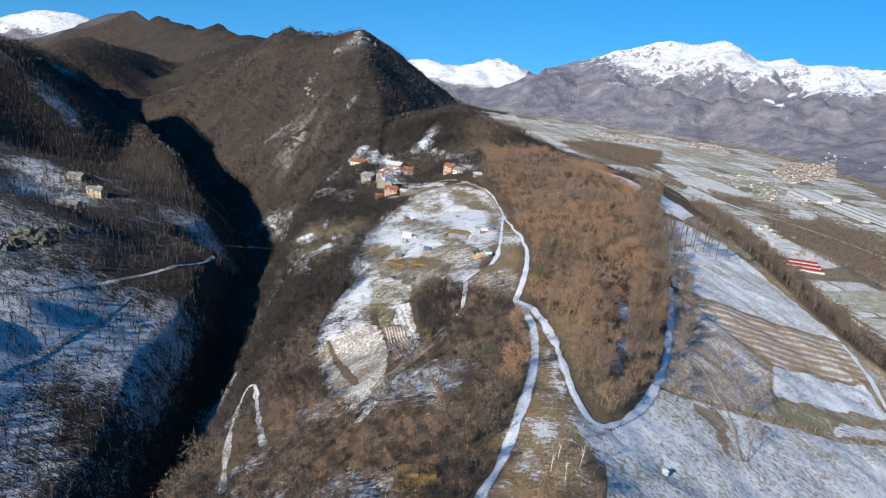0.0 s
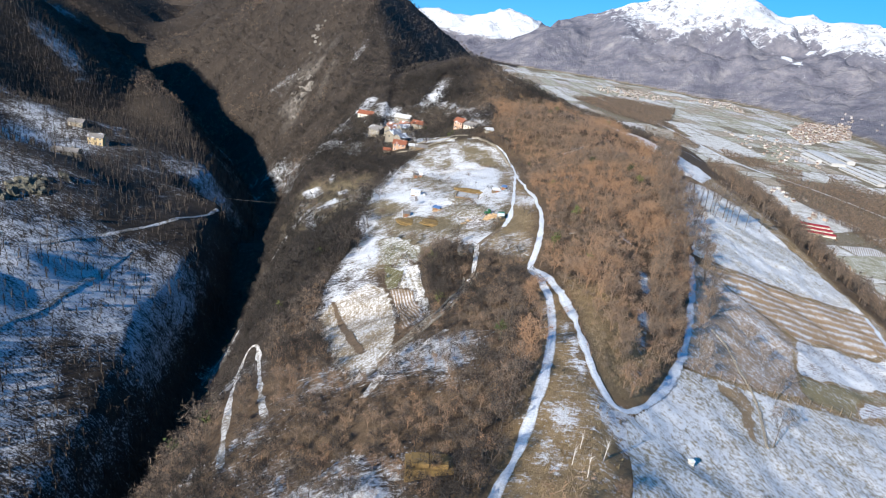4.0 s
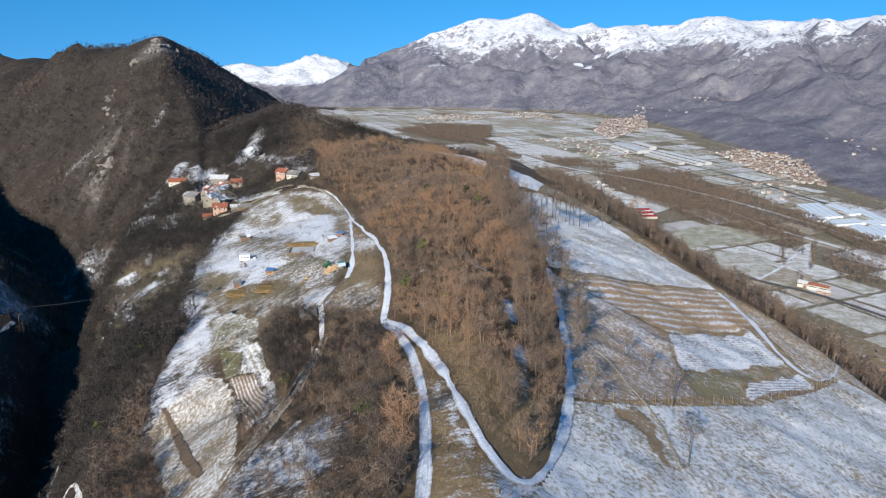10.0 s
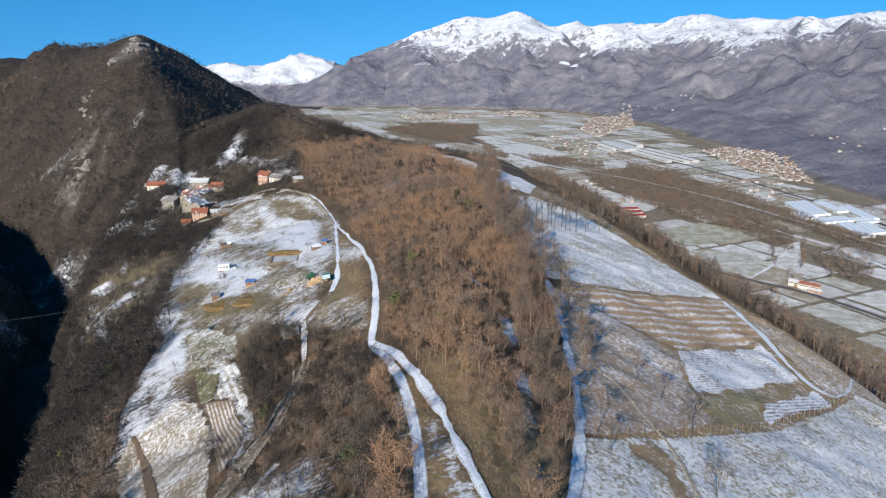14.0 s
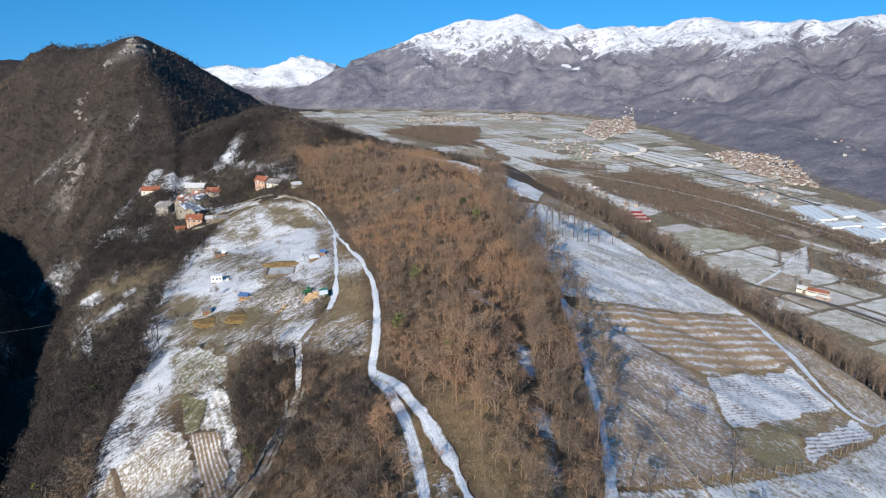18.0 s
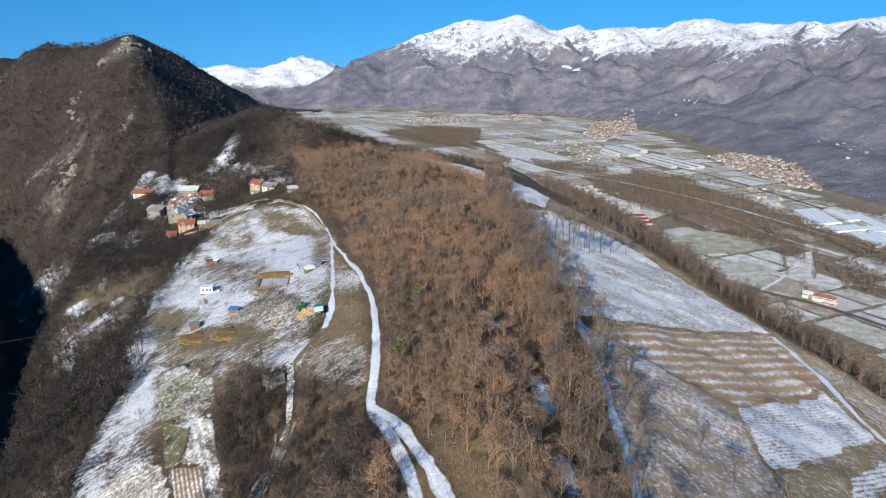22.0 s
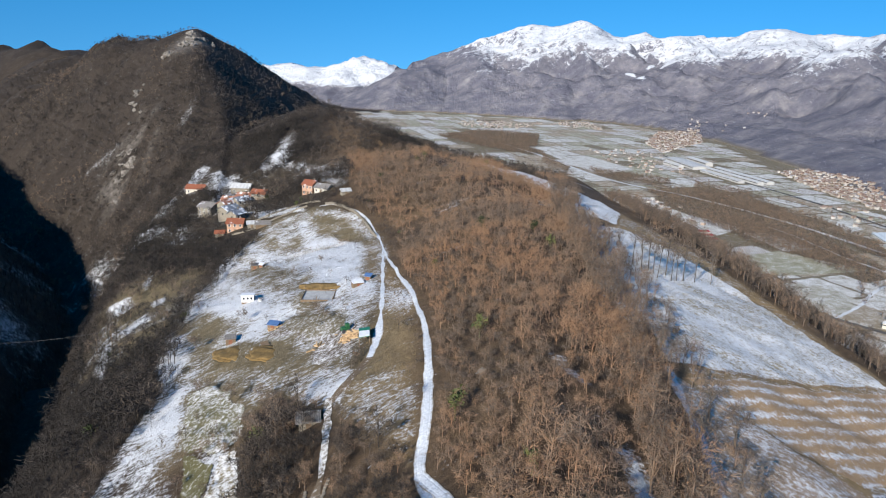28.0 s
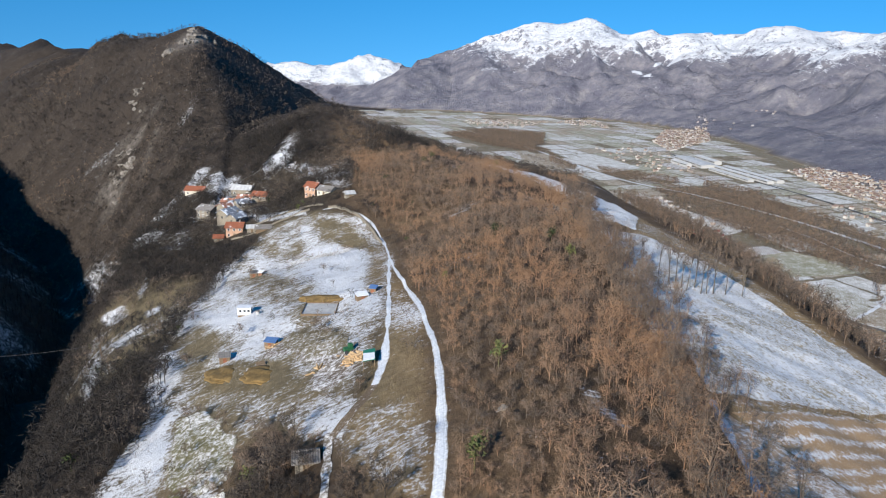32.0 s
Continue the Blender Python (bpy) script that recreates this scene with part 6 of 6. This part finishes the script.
def fence(line, gap, tall, label, wires=2, post=0.05):
    p = smooth_line(line, gap)
    e = thing("fence", p[0][0], p[0][1], 0, label, "fence")
    o = e.matrix_world.translation
    r = np.random.default_rng(len(p))
    q = [Vector((x, y, float(ground_z(x, y)))) - o for x, y in p]
    for a in q:
        part("post", Shape().rod(a - Vector((0, 0, 0.4)), a + Vector((r.normal(0, 0.08), r.normal(0, 0.08), tall)), post, sides=5), old_wood, e)
    for k in range(wires):
        h = tall * (0.45 + 0.45 * k)
        s = Shape()
        for a, b in zip(q, q[1:]):
            s.rod(a + Vector((0, 0, h)), b + Vector((0, 0, h)), 0.012, sides=3)
        part("wire", s, rust, e)
    return e


fence([(28, 131.5), (41, 137.8), (55, 145.4), (70, 154.8), (93, 171.6), (117, 191.5)], 3.6, 1.5, "long fence of leaning wooden posts across the meadows", post=0.07)
fence([(43.5, 206.5), (60.5, 214.6), (81, 223.6), (100.4, 233)], 4.5, 1.2, "wooden post fence above the terraced field")
fence([(-64.5, 350.5), (-40, 349.8), (-37.6, 341.2), (-62.8, 343.8), (-64.5, 350.5)], 2.4, 1.3, "wire fence round the vegetable plot")
fence([(-40, 268), (-31, 262), (-29, 268)], 2.2, 1.2, "short wooden fence beside the court")
fence([(2.5, 152), (3.2, 143), (5.8, 122), (7.8, 109)], 4.0, 1.0, "low wooden posts along the upper side of the lane")

# Box for a small marker; its grey body imitates the shadow spot there.
box = thing("marker_box", 23.1, 98.2, 20, "small pale marker box standing alone on the snow", "box")
part("body", Shape().box(-0.35, -0.3, 0, 0.35, 0.3, 0.8), concrete, box)
part("lid", Shape().box(-0.42, -0.37, 0.8, 0.42, 0.37, 0.9), snow_cap, box)
stack = thing("straw_stack", -12.5, 78.5, 15, "low stack of straw under netting by the road", "stack")
for a in (-2, 0, 2):
    for b in (-0.8, 0.8):
        part("bale", Shape().box(a - 0.97, b - 0.77, -0.6, a + 0.97, b + 0.77, 1.3), straw_mat, stack)
for a in (-1.2, 1.2):
    part("bale", Shape().box(a - 1.1, -1.1, 1.3, a + 1.1, 1.1, 1.9), straw_mat, stack)

# ---- single trees ----
def single_tree(name, x, y, size, tpl_args, label, material_trunk, seed, group="", leaves=0):
    r = np.random.default_rng(seed)
    tall, spread, limbs, twigs, width = tpl_args
    co = bare_tree(r, tall, spread, limbs, twigs, width, leaves, low=0.35, reach=0.42, stout=0.8) * size
    n = 12 + 9 * limbs
    e = thing(name, x, y, r.uniform(0, 360), label, "tree", group)
    boughs = [("limb", co[12 + 9 * k:21 + 9 * k], material_trunk) for k in range(limbs)]
    for pname, c, mat in [("trunk", co[:12], material_trunk), ("crown", co[n:], twig)] + boughs:
        me = mesh_of(pname, c, np.arange(len(c)).reshape(-1, 3))
        give(me, "tone", np.full(len(c), 0.4))
        me.materials.append(mat)
        part(pname, me, mat, e)
    return e


bark = plain("grey_bark", (0.05, 0.042, 0.034), (0.13, 0.11, 0.09), 4.0)
birch_bark = plain("birch_bark", (0.38, 0.34, 0.30), (0.62, 0.58, 0.53), 3.0)
for k, (x, y) in enumerate(((51.2, 276.2), (52.4, 271), (55, 273.4), (55.4, 270.2), (55.6, 267), (59.8, 272.7), (60.5, 269.8), (62.6, 271.4), (65.7, 274.7), (69.8, 276.7), (76.4, 281))):
    single_tree("poplar", x, y, 0.95 + 0.12 * (k % 3), (13, 2.4, 10, 210, 0.06), "slender bare poplar in a row across the snowy meadow", bark, 500 + k, "row of poplars")
for k, (x, y) in enumerate(((5.7, 85), (4.8, 81.5), (6.7, 79.5), (8.6, 83.5))):
    single_tree("birch", x, y, 0.55 + 0.06 * k, (7, 1.4, 7, 70, 0.02), "thin pale birch on the grassy verge", birch_bark, 520 + k, "birches by the lane")
for k, (x, y, s) in enumerate(((47.7, 140.2, 1.1), (41.8, 119.5, 1.15), (47.2, 152, 0.8), (30, 135.2, 0.9), (36.5, 163, 1.0), (39.5, 178, 1.2), (44.5, 158, 0.8), (29.5, 128.5, 0.8), (22.5, 149, 1.0), (38.8, 186, 1.1))):
    single_tree("field_tree", x, y, s, (8.5, 2.7, 9, 200, 0.04), "bare tree standing at the edge of a snowy meadow", bark, 540 + k, "trees round the fields")
for k, (x, y, s) in enumerate(((89.6, 185, 0.6), (97.5, 189.3, 0.5), (103.2, 205, 0.4))):
    single_tree("thorn_bush", x, y, s, (5, 2.8, 8, 130, 0.03), "dense bare bush beside a ploughed field", bark, 560 + k, "bushes in the fields")
for k, (x, y, s) in enumerate(((-59, 271, 0.9), (-36, 258, 0.8), (-57.7, 231, 1.1), (-76, 343, 0.9), (-52, 305, 0.7), (-45, 318, 0.7), (-70, 262, 1.0), (-66, 376, 0.8), (-56, 381, 0.6), (-48, 222, 1.0), (-40, 217, 0.9), (-33, 252, 0.7), (-82, 300, 0.9), (-46, 205, 0.8), (-51, 198, 0.7))):
    single_tree("fruit_tree", x, y, s, (5.5, 2.7, 8, 190, 0.05), "bare fruit tree with a low spreading crown", bark, 580 + k, "trees of the clearing")


# ---- rocks ----
pale_rock = plain("pale_rock", (0.08, 0.07, 0.06), (0.30, 0.27, 0.235), 0.35, 0.9, 0.9)


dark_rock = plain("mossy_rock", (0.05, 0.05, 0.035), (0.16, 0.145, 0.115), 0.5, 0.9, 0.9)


def outcrop(x, y, count, span, size, label, seed, stone=pale_rock):
    r = np.random.default_rng(seed)
    e = thing("rock_outcrop", x, y, 0, label, "rocks")
    o = e.matrix_world.translation
    for k in range(count):
        a, b = r.normal(0, span[0]), r.normal(0, span[1])
        bm = bmesh.new()
        bmesh.ops.create_icosphere(bm, subdivisions=3, radius=1)
        q = Vector(r.uniform(0, 50, 3))
        s = size * r.uniform(0.5, 1.1)
        for v in bm.verts:
            v.co *= 1 + 0.9 * noise.noise(v.co * 1.3 + q) + 0.45 * noise.noise(v.co * 3.4 + q)
            v.co = Vector((v.co.x * s, v.co.y * s * 0.9, v.co.z * s * 0.75))
        me = bpy.data.meshes.new("boulder")
        bm.to_mesh(me), bm.free()
        me.materials.append(stone)
        ob = part("boulder", me, stone, e)
        ob.location = (a, b, float(ground_z(x + a, y + b)) - o.z - 0.25 * s)
        ob.rotation_euler = (r.uniform(-0.4, 0.4), r.uniform(-0.4, 0.4), r.uniform(0, 6))
        ob.scale = r.uniform(0.6, 1.5, 3)
    return e


outcrop(-237, 752, 22, (5, 14), 3.6, "pale bare cliff just below the summit", 1)
outcrop(-252, 628, 20, (6, 15), 2.6, "pale rock bands on the wooded mountainside", 2)
outcrop(-270, 699, 10, (6, 9), 2.4, "small pale crags among bare trees", 3)
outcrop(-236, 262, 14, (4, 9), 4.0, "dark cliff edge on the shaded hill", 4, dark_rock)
outcrop(3.5, 193, 1, (0.5, 0.5), 0.9, "single pale boulder among brown trees", 5)

cable = thing("power_cable", -112, 300, 0, "thin power cable hung across the ravine", "cable")
o = cable.matrix_world.translation
s = Shape()
ends = Vector((-112, 300, float(ground_z(-112, 300)) + 7)), Vector((-250, 300, float(ground_z(-250, 300)) + 8))
run = [ends[0].lerp(ends[1], k / 24) - Vector((0, 0, 9 * (1 - (k / 12 - 1) ** 2))) - o for k in range(25)]
for a, b in zip(run, run[1:]):
    s.rod(a, b, 0.05, sides=4)
part("wire", s, asphalt, cable)
for q in ends:
    part("pole", Shape().rod(q - o - Vector((0, 0, 9)), q - o + Vector((0, 0, 0.3)), 0.14), old_wood, cable)
